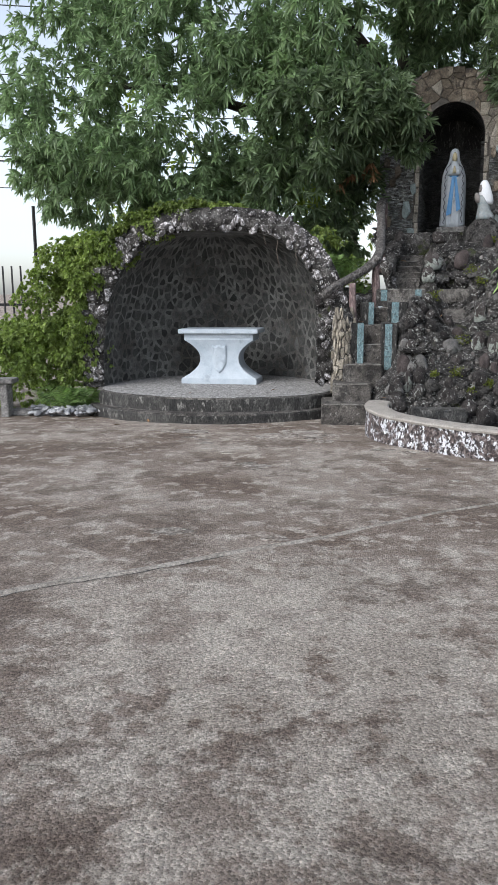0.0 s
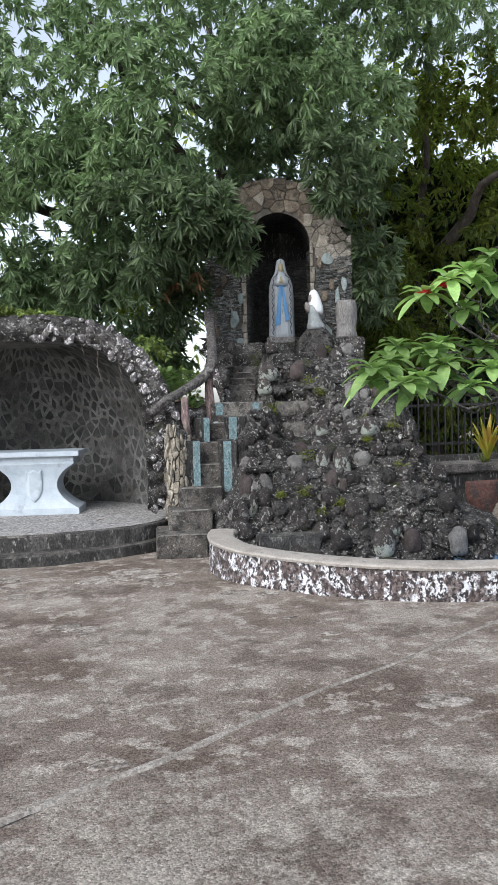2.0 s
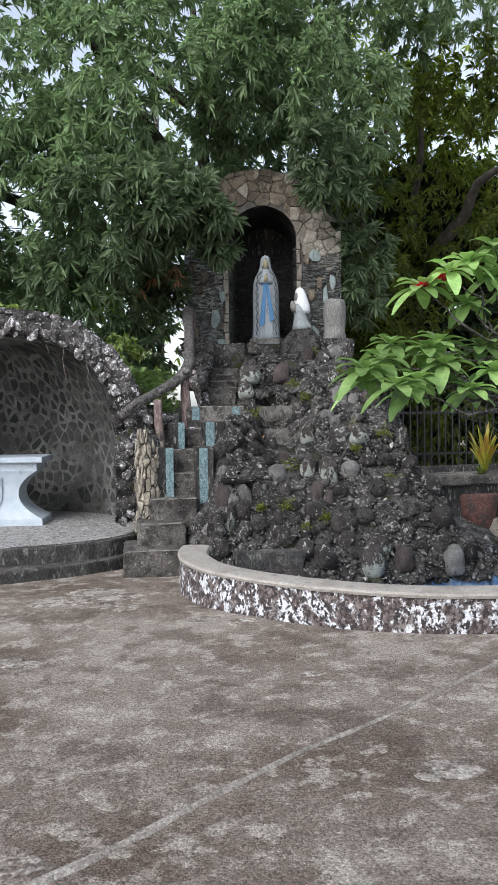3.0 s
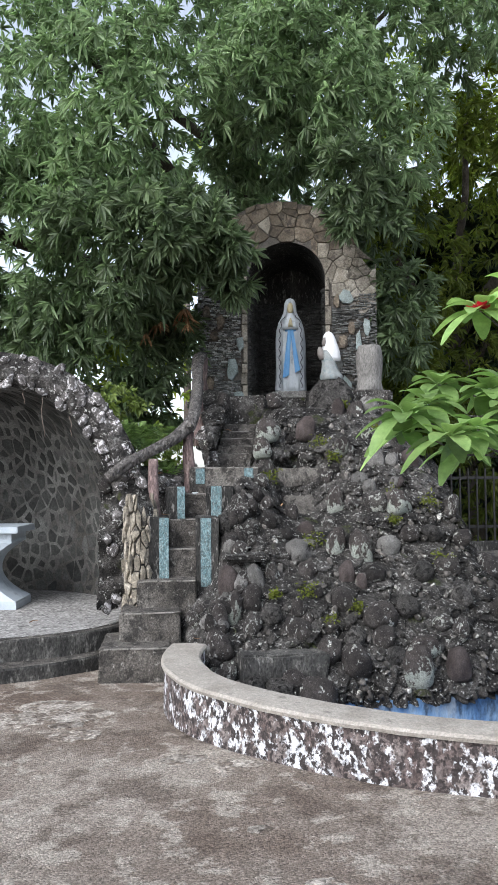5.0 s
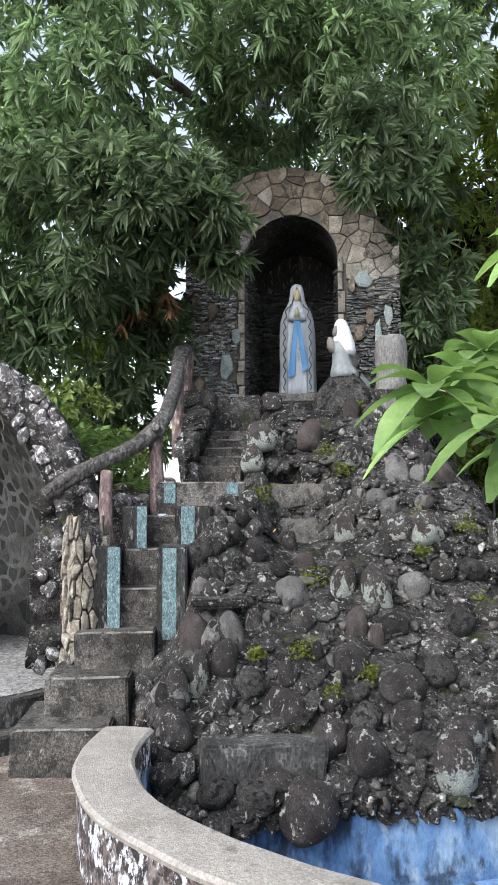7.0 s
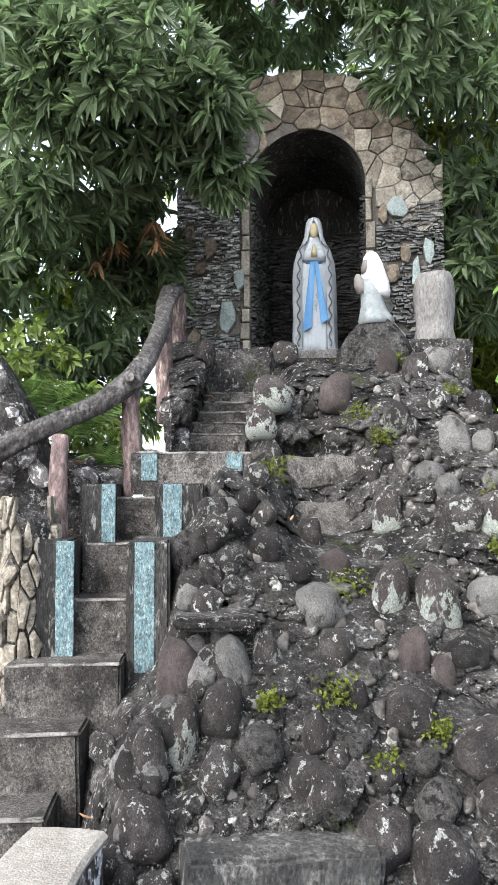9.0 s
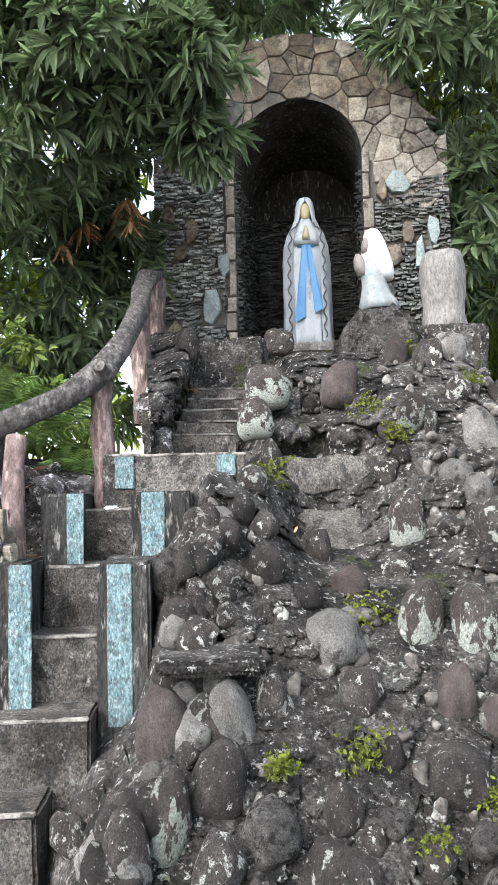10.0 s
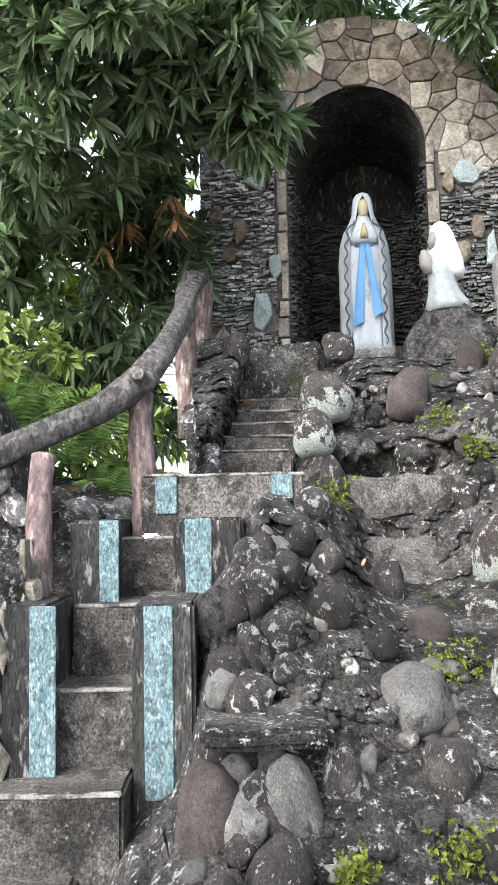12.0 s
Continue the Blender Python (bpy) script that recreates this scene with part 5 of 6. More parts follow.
def build_trees():
    rng = np.random.default_rng(4)
    t = thing("mango_tree", "large spreading mango tree with drooping dark green leaves behind the grotto", "tree", at=(3.5, 17.6, -.4))
    limbs(t, [((3.5, 17.6, -.5), .42), ((3.45, 17.5, 1.5), .34), ((3.4, 17.3, 3.2), .30), ((3.4, 17.0, 4.6), .26)],
          [((3.4, 17.2, 3.6), (-2.6, 15.6, 5.4), .17, -.6), ((3.4, 17.0, 4.4), (.6, 14.6, 7.8), .15, -.2), ((3.4, 17.0, 4.5), (2.9, 16.6, 9.4), .16, 0), ((3.4, 17.1, 4.0), (1.4, 13.8, 4.9), .09, -.5),
           ((3.4, 17.0, 4.6), (4.1, 16.6, 9.6), .17, 0), ((3.4, 17.0, 4.5), (6.6, 16.2, 6.8), .15, -.4), ((2.9, 17.0, 4.2), (.2, 15.6, 4.0), .07, -.2), ((2.9, 16.8, 7.2), (-.8, 15.4, 9.2), .09, 0), ((4.0, 16.7, 7.4), (6.0, 15.2, 9.4), .09, 0)])
    blobs = [(-3.0, 15.6, 5.3, 1.5, 1.6, 1.9, 900), (-1.6, 15.0, 4.4, 1.5, 1.3, 1.1, 800), (-.6, 14.8, 6.3, 1.8, 1.6, 1.6, 1000), (.9, 14.9, 4.7, 1.2, 1.3, 1.2, 800),
             (-3.3, 15.8, 7.6, 1.4, 1.6, 1.4, 600), (-1.0, 15.2, 8.4, 2.0, 1.7, 1.4, 800), (1.5, 14.3, 6.4, 1.4, 1.4, 1.2, 800), (2.0, 14.6, 8.3, 1.8, 1.5, 1.3, 800), (3.6, 14.0, 6.9, 1.2, 1.1, .9, 700),
             (4.4, 14.6, 8.6, 1.7, 1.5, 1.2, 700), (5.0, 14.4, 6.4, .9, 1.0, .9, 500), (6.6, 14.6, 9.0, 1.8, 1.5, 1.1, 600), (8.6, 14.8, 8.8, 1.8, 1.4, 1.0, 450), (3.0, 14.0, 10.0, 3.0, 1.6, 1.2, 700), (.6, 16.5, 3.5, 1.6, 1.2, 1.0, 500), (-2.9, 15.9, 3.7, 1.3, 1.1, .9, 800), (-.8, 15.7, 3.6, 1.6, 1.0, .8, 800), (1.0, 15.3, 3.3, 1.0, .6, .7, 380), (-4.0, 16.0, 4.6, .8, 1.0, 1.4, 500), (3.6, 16.4, 6.3, 1.3, .6, .6, 330), (1.9, 15.7, 2.5, .7, .4, .5, 130), (.2, 14.9, 5.6, 1.4, .8, .8, 500), (-2.0, 15.2, 6.0, 1.4, 1.0, 1.0, 500), (3.2, 14.9, 6.3, 1.0, .6, .5, 380), (2.2, 15.4, 5.8, 1.0, .6, .6, 350), (4.6, 15.0, 7.0, 1.0, .6, .6, 300), (5.6, 15.2, 8.0, 1.4, 1.0, .8, 350)]
    P, A = bough_points(rng, blobs, .4, -.11)
    leaf_cloud("crown", P, A, M_leaf, t, rng, 13, .175, .043, .45, 3)
    # the low bough in front of the niche's shoulder
    P, A = bough_points(rng, [(1.95, 13.5, 4.55, .75, .6, .55, 190), (2.55, 13.35, 4.35, .35, .35, .22, 46), (1.4, 13.9, 4.0, .7, .6, .5, 110), (4.85, 14.1, 5.0, .4, .5, .6, 110), (1.15, 13.7, 4.5, .7, .6, .6, 150), (.8, 14.2, 3.5, .8, .6, .6, 130), (1.7, 14.9, 3.3, .7, .5, .6, 110), (5.4, 14.6, 4.1, .45, .5, 1.0, 220), (4.3, 13.5, 5.5, .5, .45, .35, 90), (2.55, 13.6, 4.32, .40, .3, .28, 80), (2.0, 15.3, 3.9, .6, .4, .6, 170), (2.3, 15.2, 4.2, .35, .3, .6, 120), (1.2, 15.2, 3.0, .9, .4, .6, 150), (2.9, 13.65, 4.12, .20, .2, .12, 22), (2.72, 13.6, 3.98, .26, .2, .16, 34), (4.35, 13.7, 5.15, .32, .25, .42, 70), (4.9, 14.7, 5.3, .5, .4, .5, 170), (5.5, 15.2, 5.6, .6, .5, .6, 200)], .3)
    leaf_cloud("low_bough", P, A, M_leaf, t, rng, 14, .20, .048, .35, 3)
    P, A = bough_points(rng, [(2.2, 14.5, 3.8, .10, .12, .22, 5), (1.75, 14.6, 3.6, .25, .15, .2, 4)], .8, -1)
    leaf_cloud("dry_leaves", P, A * [1, 1, 0] + [0, 0, -1], M_dead, t, rng, 6, .17, .04, .6, 3)
    t2 = thing("shade_tree", "dense dark-leaved tree beyond the mound, limbs spreading over it", "tree", at=(8.4, 18.5, -.4))
    limbs(t2, [((8.4, 18.5, -.5), .38), ((8.2, 18.4, 2.0), .3), ((8.0, 18.2, 4.2), .24)],
          [((8.0, 18.2, 4.0), (5.6, 16.4, 6.2), .14, 0), ((8.0, 18.2, 4.2), (8.6, 14.8, 6.0), .16, -.5), ((8.1, 18.3, 3.6), (10.6, 15.6, 5.2), .14, -.3), ((8.0, 18.2, 4.2), (7.2, 16.0, 7.6), .13, 0)])
    P, A = bough_points(rng, [(5.9, 16.2, 5.0, 1.0, 1.2, 1.5, 600), (5.8, 16.0, 3.0, .8, 1.0, 1.4, 700), (7.2, 17.4, 3.0, 1.4, 1.0, 2.4, 900), (7.4, 16.2, 7.4, 1.8, 1.5, 1.2, 380), (9.2, 17.0, 5.2, 2.0, 1.5, 1.0, 500), (9.4, 17.8, 2.2, 2.0, 1.0, 2.2, 700), (9.0, 16.0, 7.8, 1.6, 1.3, 1.0, 350)])
    leaf_cloud("crown", P, A, M_leaf_far, t2, rng, 11, .19, .056, .45)
    # woods behind, dense on the far side of the mound, its leaves coloured dark for shade
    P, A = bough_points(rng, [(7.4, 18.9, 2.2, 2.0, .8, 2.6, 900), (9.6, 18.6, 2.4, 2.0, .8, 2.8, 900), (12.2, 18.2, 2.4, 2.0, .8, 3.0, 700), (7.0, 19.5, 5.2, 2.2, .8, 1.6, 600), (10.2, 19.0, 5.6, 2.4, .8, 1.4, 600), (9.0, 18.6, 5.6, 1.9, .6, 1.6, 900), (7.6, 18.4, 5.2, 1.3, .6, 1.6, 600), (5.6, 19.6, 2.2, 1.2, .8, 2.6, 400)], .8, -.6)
    tagged(leaf_cloud("thicket", P, A, M_leaf_shade, None, rng, 9, .34, .15, .4), "thicket beyond the iron fence, deep shade put into its near-black green leaves", "trees", kind="stuff")
    P, A = bough_points(rng, [(1.2, 17.2, 4.0, 1.3, .5, 1.0, 500), (-.4, 17.4, 3.2, 1.5, .5, .8, 500), (.4, 16.3, 1.7, 1.5, .5, 1.0, 320), (1.5, 15.9, 3.4, .8, .4, .6, 120), (-2.0, 19.5, 4.5, 2.5, 1.5, 2.4, 420), (2.0, 20.5, 3.4, 3.0, 1.5, 2.6, 520), (5.5, 20.5, 5.0, 3.0, 1.5, 4.0, 500), (10, 21, 3.0, 3.5, 1.5, 4.0, 400), (3.5, 18.5, 7.5, 3.5, 1.5, 2.0, 350), (9.0, 17.2, 7.8, 2.2, 1.0, 1.2, 1100), (7.0, 17.0, 8.4, 1.6, .8, .9, 800), (8.4, 17.6, 6.6, 1.8, .8, .9, 600)])
    ob = leaf_cloud("woods", P[::2], A[::2], M_leaf_far, None, rng, 10, .20, .06, .4)
    tagged(ob, "dim green woods behind the grotto", "trees", kind="stuff")


build_trees()


def build_plumeria():
    rng = np.random.default_rng(7)
    t = thing("plumeria", "plumeria shrub with large bright leaves and red blossoms", "shrub", at=(6.0, 9.7, -.3))
    tips = [(x - (.45 if z < 2.3 else .36), y + .1, z - .03 if z < 2.3 else z + .14) for x, y, z in [(3.50, 8.75, 1.95), (3.80, 9.05, 2.05), (3.75, 8.6, 1.80), (4.05, 8.8, 1.85), (4.25, 9.0, 2.15), (4.5, 9.2, 1.9), (4.15, 9.1, 2.58), (4.4, 9.0, 2.72), (4.7, 9.2, 2.85), (4.75, 9.3, 2.45), (5.0, 9.3, 2.2), (5.0, 9.2, 3.0), (3.62, 9.0, 1.85), (4.35, 8.85, 2.0), (5.3, 9.3, 2.65), (5.35, 9.4, 2.1), (4.0, 9.3, 2.22), (4.65, 8.9, 1.75), (4.95, 9.0, 1.95), (4.2, 9.35, 1.75), (5.2, 9.0, 2.35), (4.55, 9.35, 2.25), (5.1, 9.4, 2.75)]]
    limbs(t, [((6.0, 9.7, -.5), .10), ((5.9, 9.65, .5), .085), ((5.7, 9.6, 1.3), .075)],
          [((5.7, 9.6, 1.2), (4.55, 9.15, 1.66), .05, .05), ((5.7, 9.6, 1.25), (4.75, 9.35, 2.3), .05, .05)] + [((4.55 + .25 * (k % 3), 9.15 + .1 * (k % 3), 1.66 - .05 * (k % 3)) if p[2] < 2.15 else (4.75 + .2 * (k % 3), 9.35, 2.28 - .2 * (k % 3)), p, .017, .04) for k, p in enumerate(tips)], M_log)
    for k, c in enumerate(tips):
        n = 13
        bm = bmesh.new()
        for i in range(n):
            a = i * 2.4 + k
            el = radians(48 - 72 * i / n)
            d = Vector((math.cos(a) * math.cos(el), math.sin(a) * math.cos(el), math.sin(el)))
            L = .27 + .07 * math.sin(i * 1.7 + k)
            s = d.cross(Vector((0, 0, 1))).normalized()
            u = s.cross(d).normalized()
            rows = []
            for q in range(8):
                f = q / 7
                w = .066 * (math.sin(math.pi * min(1, f * .92 + .04)) ** .8) * (1 if f < .6 else 1.05) + .002
                p = Vector(c) + d * L * (f + .1) - Vector((0, 0, 1)) * L * .48 * f * f
                rows.append([bm.verts.new(p - s * w + u * w * .28), bm.verts.new(p), bm.verts.new(p + s * w + u * w * .28)])
            for r0, r1 in zip(rows, rows[1:]):
                for j in (0, 1):
                    bm.faces.new((r0[j], r0[j + 1], r1[j + 1], r1[j]))
        part("leaf_whorl", bm, M_plum, t, smooth=True)
    for c in ((3.76, 9.16, 2.72), (3.95, 9.16, 2.80), (4.08, 9.18, 2.80)):
        bm = bmesh.new()
        for b in range(6):
            o = Vector(c) + Vector((.05 * math.cos(b * 2.2), .05 * math.sin(b * 2.2), .02 * math.sin(b * 3)))
            for i in range(5):
                a = 2 * math.pi * i / 5 + b
                d = Vector((math.cos(a), math.sin(a), .5))
                s = Vector((-math.sin(a), math.cos(a), 0)) * .016
                v = [bm.verts.new(o), bm.verts.new(o + d * .032 + s * 1.4), bm.verts.new(o + d * .058), bm.verts.new(o + d * .032 - s * 1.4)]
                bm.faces.new(v)
        part("blossom", bm, M_flower, t)


build_plumeria()


# ---- rubble bank between shell and stairs, and the flaked plaster pier ----
def rubble_bank(name, label, x0, x1, z0, z1, yfun, n_rocks, seed, step=.03):
    t = thing(name, label, "rocks", kind="structure")
    xs, zs = np.arange(x0, x1 + step, step), np.arange(z0, z1 + step, step)
    V, F = [], []
    for z in zs:
        for x in xs:
            p = Vector((x, yfun(x, z), z))
            d = .10 * noise.noise(p * 3.1) + .07 * noise.noise(p * 7) + .04 * noise.noise(p * 15)
            V.append((x + d * .3, p.y + d, z + d * .3))
    w = len(xs)
    for j in range(len(zs) - 1):
        for i in range(w - 1):
            a = j * w + i
            F.append((a, a + 1, a + w + 1, a + w))
    pydata("bank", V, F, M_dark, t, smooth=True)
    rng = random.Random(seed)
    for k in range(n_rocks):
        x, z = rng.uniform(x0 + .05, x1 - .05), rng.uniform(z0, z1)
        ob = attach(new("rubble_stone", rock_mesh(rng.randrange(9), rng.choice([M_rock, M_rim, M_rim, M_rock_lichen]), 2)), t)
        s = rng.uniform(.06, .16)
        ob.matrix_basis = Matrix.Translation((x, yfun(x, z) - .02, z)) @ Euler((rng.uniform(0, 6), rng.uniform(0, 6), 0)).to_matrix().to_4x4() @ Matrix.Diagonal((s * 1.3, s, s, 1))
    return t


rubble_bank("rubble_bank", "dark rubble bank with dry leaves between shell and stairs", 1.05, 2.25, .2, 1.66,
            lambda x, z: 12.02 + .20 * (x - 1.1) + max(0, z - .9) * .75 + (max(0, z - 1.45) * 3) + max(0, x - 1.7) * .6, 70, 4)
rubble_bank("upper_bank", "dark weathered rock bank below the niche's left cheek", 2.26, 2.44, 1.5, 2.60, lambda x, z: 12.95 + (z - 1.6) * 1.55 - (x - 2.1) * .3 + max(0, 2.2 - x) * 2, 60, 6)


def build_pier():
    """A short rounded pier faced with upright flakes of buff stone."""
    t = thing("stone_pier", "narrow pier faced with upright flakes of buff stone", "pier", kind="structure")
    top = lambda a: 1.24 + .10 * math.sin(a * 2.3) + .05 * math.sin(a * 7)

    def wrap(u, z, h):
        a = u / .22
        sh = 1 - .18 * max(0, z / 1.3) ** 3
        return Vector((1.47 - (.15 * sh + h) * math.cos(a), 12.0 - (.25 * sh + h) * math.sin(a), z))
    u0, u1 = -.15 * math.pi * .22, 1.15 * math.pi * .22
    bm = bmesh.new()
    g = [[bm.verts.new(wrap(u, -.05 + (top(u / .22) + .02) * j / 30, .012 * noise.noise(Vector((u * 20, j * .4, 0))))) for j in range(31)] for u in np.linspace(u0, u1, 30)]
    for a, b in zip(g, g[1:]):
        for j in range(30):
            bm.faces.new((a[j], b[j], b[j + 1], a[j + 1]))
    bm.faces.new([r[-1] for r in g][::-1])
    part("core", bm, M_dark, t)
    for k, poly in enumerate(cells(jitter_sites(u0 * 2.1, 0, u1 * 2.1, 1.3, .15, .15, .62, 41), (u0 * 2.1, -.02, u1 * 2.1, 1.36))):
        poly = [(u / 2.1, z) for u, z in poly]
        cu, cz = sum(p[0] for p in poly) / len(poly), sum(p[1] for p in poly) / len(poly)
        if cz < top(cu / .22) - .02:
            part("facing_stone", poly_stone(poly, wrap, .008 + .006 * (k % 2), .012 + .016 * (k % 3), k), M_plaster, t)


build_pier()


# loose grit and cobbles bedded in the mound, too small to pick apart
def build_grit():
    rng = random.Random(11)
    bm = bmesh.new()
    bmesh.ops.create_icosphere(bm, subdivisions=2, radius=.5)
    base = np.array([v.co[:] for v in bm.verts])
    tri = np.array([[v.index for v in f.verts] for f in bm.faces])
    bm.free()
    V, F = [], []
    for k in range(620):
        z = rng.uniform(-.4, 2.6)
        x = rng.uniform(float(np.interp(z, [-.5, .5, 1.5, 2.6], [2.0, 2.35, 2.6, 2.5])), float(np.interp(z, [-.4, .8, 2.6], [5.7, 4.95, 4.7])))
        s = rng.uniform(.025, .075)
        q = np.array(Euler((rng.uniform(0, 6), rng.uniform(0, 6), rng.uniform(0, 6))).to_matrix())
        b = base * (1 + .25 * np.sin(base[:, :1] * 7 + k) + .2 * np.cos(base[:, 1:2] * 9 + k)) * [s * rng.uniform(.8, 1.7), s, s * rng.uniform(.6, 1.2)]
        if abs(x - 3.28) < .36 and .85 < z < 1.9 or (z > 2.2 and abs(x - 3.58) < .40):
            continue
        c = [x, mound_y(x, z) + .01 + .08 * noise.noise(Vector((x * 3, z * 3, 0))), z]
        F.append(tri + 42 * len(V))
        V.append(b @ q.T + c)
    tagged(pydata("grit", np.concatenate(V), np.concatenate(F), M_grit, MOUND, smooth=True), kind="stuff")


M_grit = mat("mixed_cobbles", [(.022, .02, .018), (.06, .054, .049), (.14, .131, .12)], 9, .9, .8, 40, 12, rand=.6, patch=(.30, .295, .27), patch_at=.60, patch_scale=12)
build_grit()


# ---- planted wall, jar relief and fence beyond the pool ----
def build_planter():
    w = thing("planted_wall", "low retaining wall with slate courses, tan plaster and jar relief", "wall", kind="structure")
    bm = bmesh.new()
    rough_box(bm, (2.6, .5, 1.5), Matrix.Translation((6.35, 12.05, -.9)), 4, .02, 1, .02)
    part("core", bm, M_dark2, w)
    bm = bmesh.new()
    rough_box(bm, (2.5, .62, .14), Matrix.Translation((6.40, 12.02, .50)), 5, .025, 2, .03)
    part("coping", bm, M_step, w)
    bm = bmesh.new()
    rough_box(bm, (.55, .06, .50), Matrix.Translation((6.42, 11.78, -.62)), 3, .012, 2, .02)
    part("plaster_patch", bm, M_plaster, w)
    # half jar standing out of the face
    rows = [(-.40, .05), (-.30, .07), (-.22, .11), (-.08, .19), (.06, .25), (.20, .275), (.32, .28), (.36, .285), (.38, .25)]
    bm = bmesh.new()
    rings = [[bm.verts.new((5.92 + r * math.cos(a), 11.82 - r * .6 * math.sin(a), z)) for a in [math.pi * k / 20 for k in range(21)]] for z, r in rows]
    for a, b in zip(rings, rings[1:]):
        for k in range(20):
            bm.faces.new((a[k], b[k], b[k + 1], a[k + 1]))
    bm.faces.new(rings[-1][::-1])
    part("jar", bm, M_terra, w, "rust red clay jar relief", smooth=True)
    rng = random.Random(2)
    for x0, x1, z0, z1 in ((5.45, 5.85, -.55, -.02), (6.02, 6.75, -.5, .02), (6.24, 6.9, .02, .46)):
        z = z0
        while z < z1:
            x = x0 + rng.uniform(0, .05)
            h = rng.uniform(.035, .06)
            while x < x1:
                l = rng.uniform(.10, .22)
                bm = bmesh.new()
                rough_box(bm, (l - .008, .10 + rng.uniform(0, .05), h - .006), Matrix.Translation((x + l / 2, 11.80, z)), 0, 0, 1, .006)
                part("slate_piece", bm, M_plank_stone, w)
                x += l
            z += h
    f = thing("iron_fence", "black iron bar fence on a low cement kerb", "fence")
    bm = bmesh.new()
    rough_box(bm, (3.6, .18, 1.0), Matrix.Translation((7.0, 13.9, -.4)), 2, .01, 4, .01)
    part("kerb", bm, M_dark2, f)
    for z in (.78, 1.45):
        bm = bmesh.new()
        rough_box(bm, (3.4, .03, .04), Matrix.Translation((7.0, 13.9, z)), 0, 0, 1, .004)
        part("rail", bm, M_iron, f)
    bm = bmesh.new()
    rough_box(bm, (.022, .022, 1.05), Matrix.Identity(4), 0, 0, 1, .004)
    me = mesh_of(bm, "bar", M_iron)
    for i in range(26):
        ob = attach(new("bar", me), f)
        ob.matrix_basis = Matrix.Translation((5.4 + i * .125, 13.87, .55))


M_plank_stone = mat("tan_slate_piece", [(.16, .13, .10), (.28, .24, .19), (.38, .33, .27)], 7, .9, .5, 50, rand=.3)
build_planter()


def blade_plant(name, label, at, n, length, width, m, category="plant", spread=.7, seed=0, group=""):
    """A tuft of arching strap leaves."""
    rng = random.Random(seed)
    bm = bmesh.new()
    for i in range(n):
        a = i * 2.4 + rng.uniform(-.3, .3)
        el = radians(rng.uniform(88 - 70 * spread, 86))
        L = length * rng.uniform(.6, 1.1)
        d = Vector((math.cos(a) * math.cos(el), math.sin(a) * math.cos(el), math.sin(el)))
        s = Vector((-math.sin(a), math.cos(a), 0))
        rows = []
        for q in range(7):
            f = q / 6
            w = width * math.sin(math.pi * (.12 + .88 * f)) ** .7 * .5 + .001
            p = Vector(at) + d * L * f - Vector((0, 0, 1)) * L * .35 * f * f
            rows.append((bm.verts.new(p - s * w), bm.verts.new(p - Vector((0, 0, w * .4))), bm.verts.new(p + s * w)))
        for r0, r1 in zip(rows, rows[1:]):
            for j in (0, 1):
                bm.faces.new((r0[j], r0[j + 1], r1[j + 1], r1[j]))
    return tagged(part(name, bm, m), label, category, group)


blade_plant("croton", "croton with yellow and orange strap leaves", (6.10, 11.95, .62), 30, 1.05, .055, M_croton, seed=1, spread=.30, group="crotons")
blade_plant("croton", "croton with yellow and orange strap leaves", (6.62, 12.0, .62), 26, .95, .055, M_croton, seed=2, spread=.30, group="crotons")
blade_plant("grass_tuft", "green grass tuft on the planted wall", (6.0, 11.9, .62), 30, .22, .02, M_vine, seed=3)


def fern(at, n, length, seed, label="green fern with arching feathery fronds", yaw=None):
    rng = random.Random(seed)
    t = thing("fern", label, "fern", "ferns", at=at)
    for i in range(n):
        bm = bmesh.new()
        a = rng.uniform(0, 6.28) if yaw is None else yaw + rng.uniform(-1.2, 1.2)
        el = radians(rng.uniform(45, 80))
        L = length * rng.uniform(.65, 1.1)
        d = Vector((math.cos(a) * math.cos(el), math.sin(a) * math.cos(el), math.sin(el)))
        s = Matrix.Rotation(rng.uniform(-1.1, 1.1), 3, d) @ Vector((-math.sin(a), math.cos(a), 0))
        pts = [Vector(at) + d * L * f - Vector((0, 0, 1)) * L * .55 * f * f for f in [q / 18 for q in range(19)]]
        for q in range(2, 19):
            f = q / 18
            ll = L * .20 * math.sin(math.pi * (.15 + .85 * f)) + .005
            tng = (pts[q] - pts[q - 1]).normalized()
            for sg in (-1, 1):
                tip = pts[q] + s * sg * ll + tng * ll * .3 - Vector((0, 0, ll * .2))
                v = [bm.verts.new(pts[q] - tng * .008), bm.verts.new(pts[q] * .5 + tip * .5 - tng * .008), bm.verts.new(tip), bm.verts.new(pts[q] * .5 + tip * .5 + tng * .010)]
                bm.faces.new(v)
        part("frond", bm, M_fern, t)
    return t


M_fern = mat("fern_frond", [(.075, .125, .04), (.13, .20, .065), (.21, .285, .11)], 5, .5, 0, 12, rand=.4, transl=.4)
fern((1.32, 12.95, 1.85), 11, .72, 1)
fern((1.60, 13.05, 1.68), 10, .70, 2)
fern((1.86, 13.15, 1.50), 8, .55, 3)
fern((1.45, 13.25, 1.95), 10, .70, 7)
fern((-3.0, 12.55, -.28), 20, .95, 4, "dark green fern on the ground by the shell")
fern((-2.7, 12.6, -.28), 14, .8, 5, "dark green fern on the ground by the shell")
fern((5.35, 13.6, 2.25), 12, .5, 6)
fern((1.15, 13.3, 1.75), 10, .75, 8)
fern((1.72, 13.45, 1.85), 9, .70, 9)


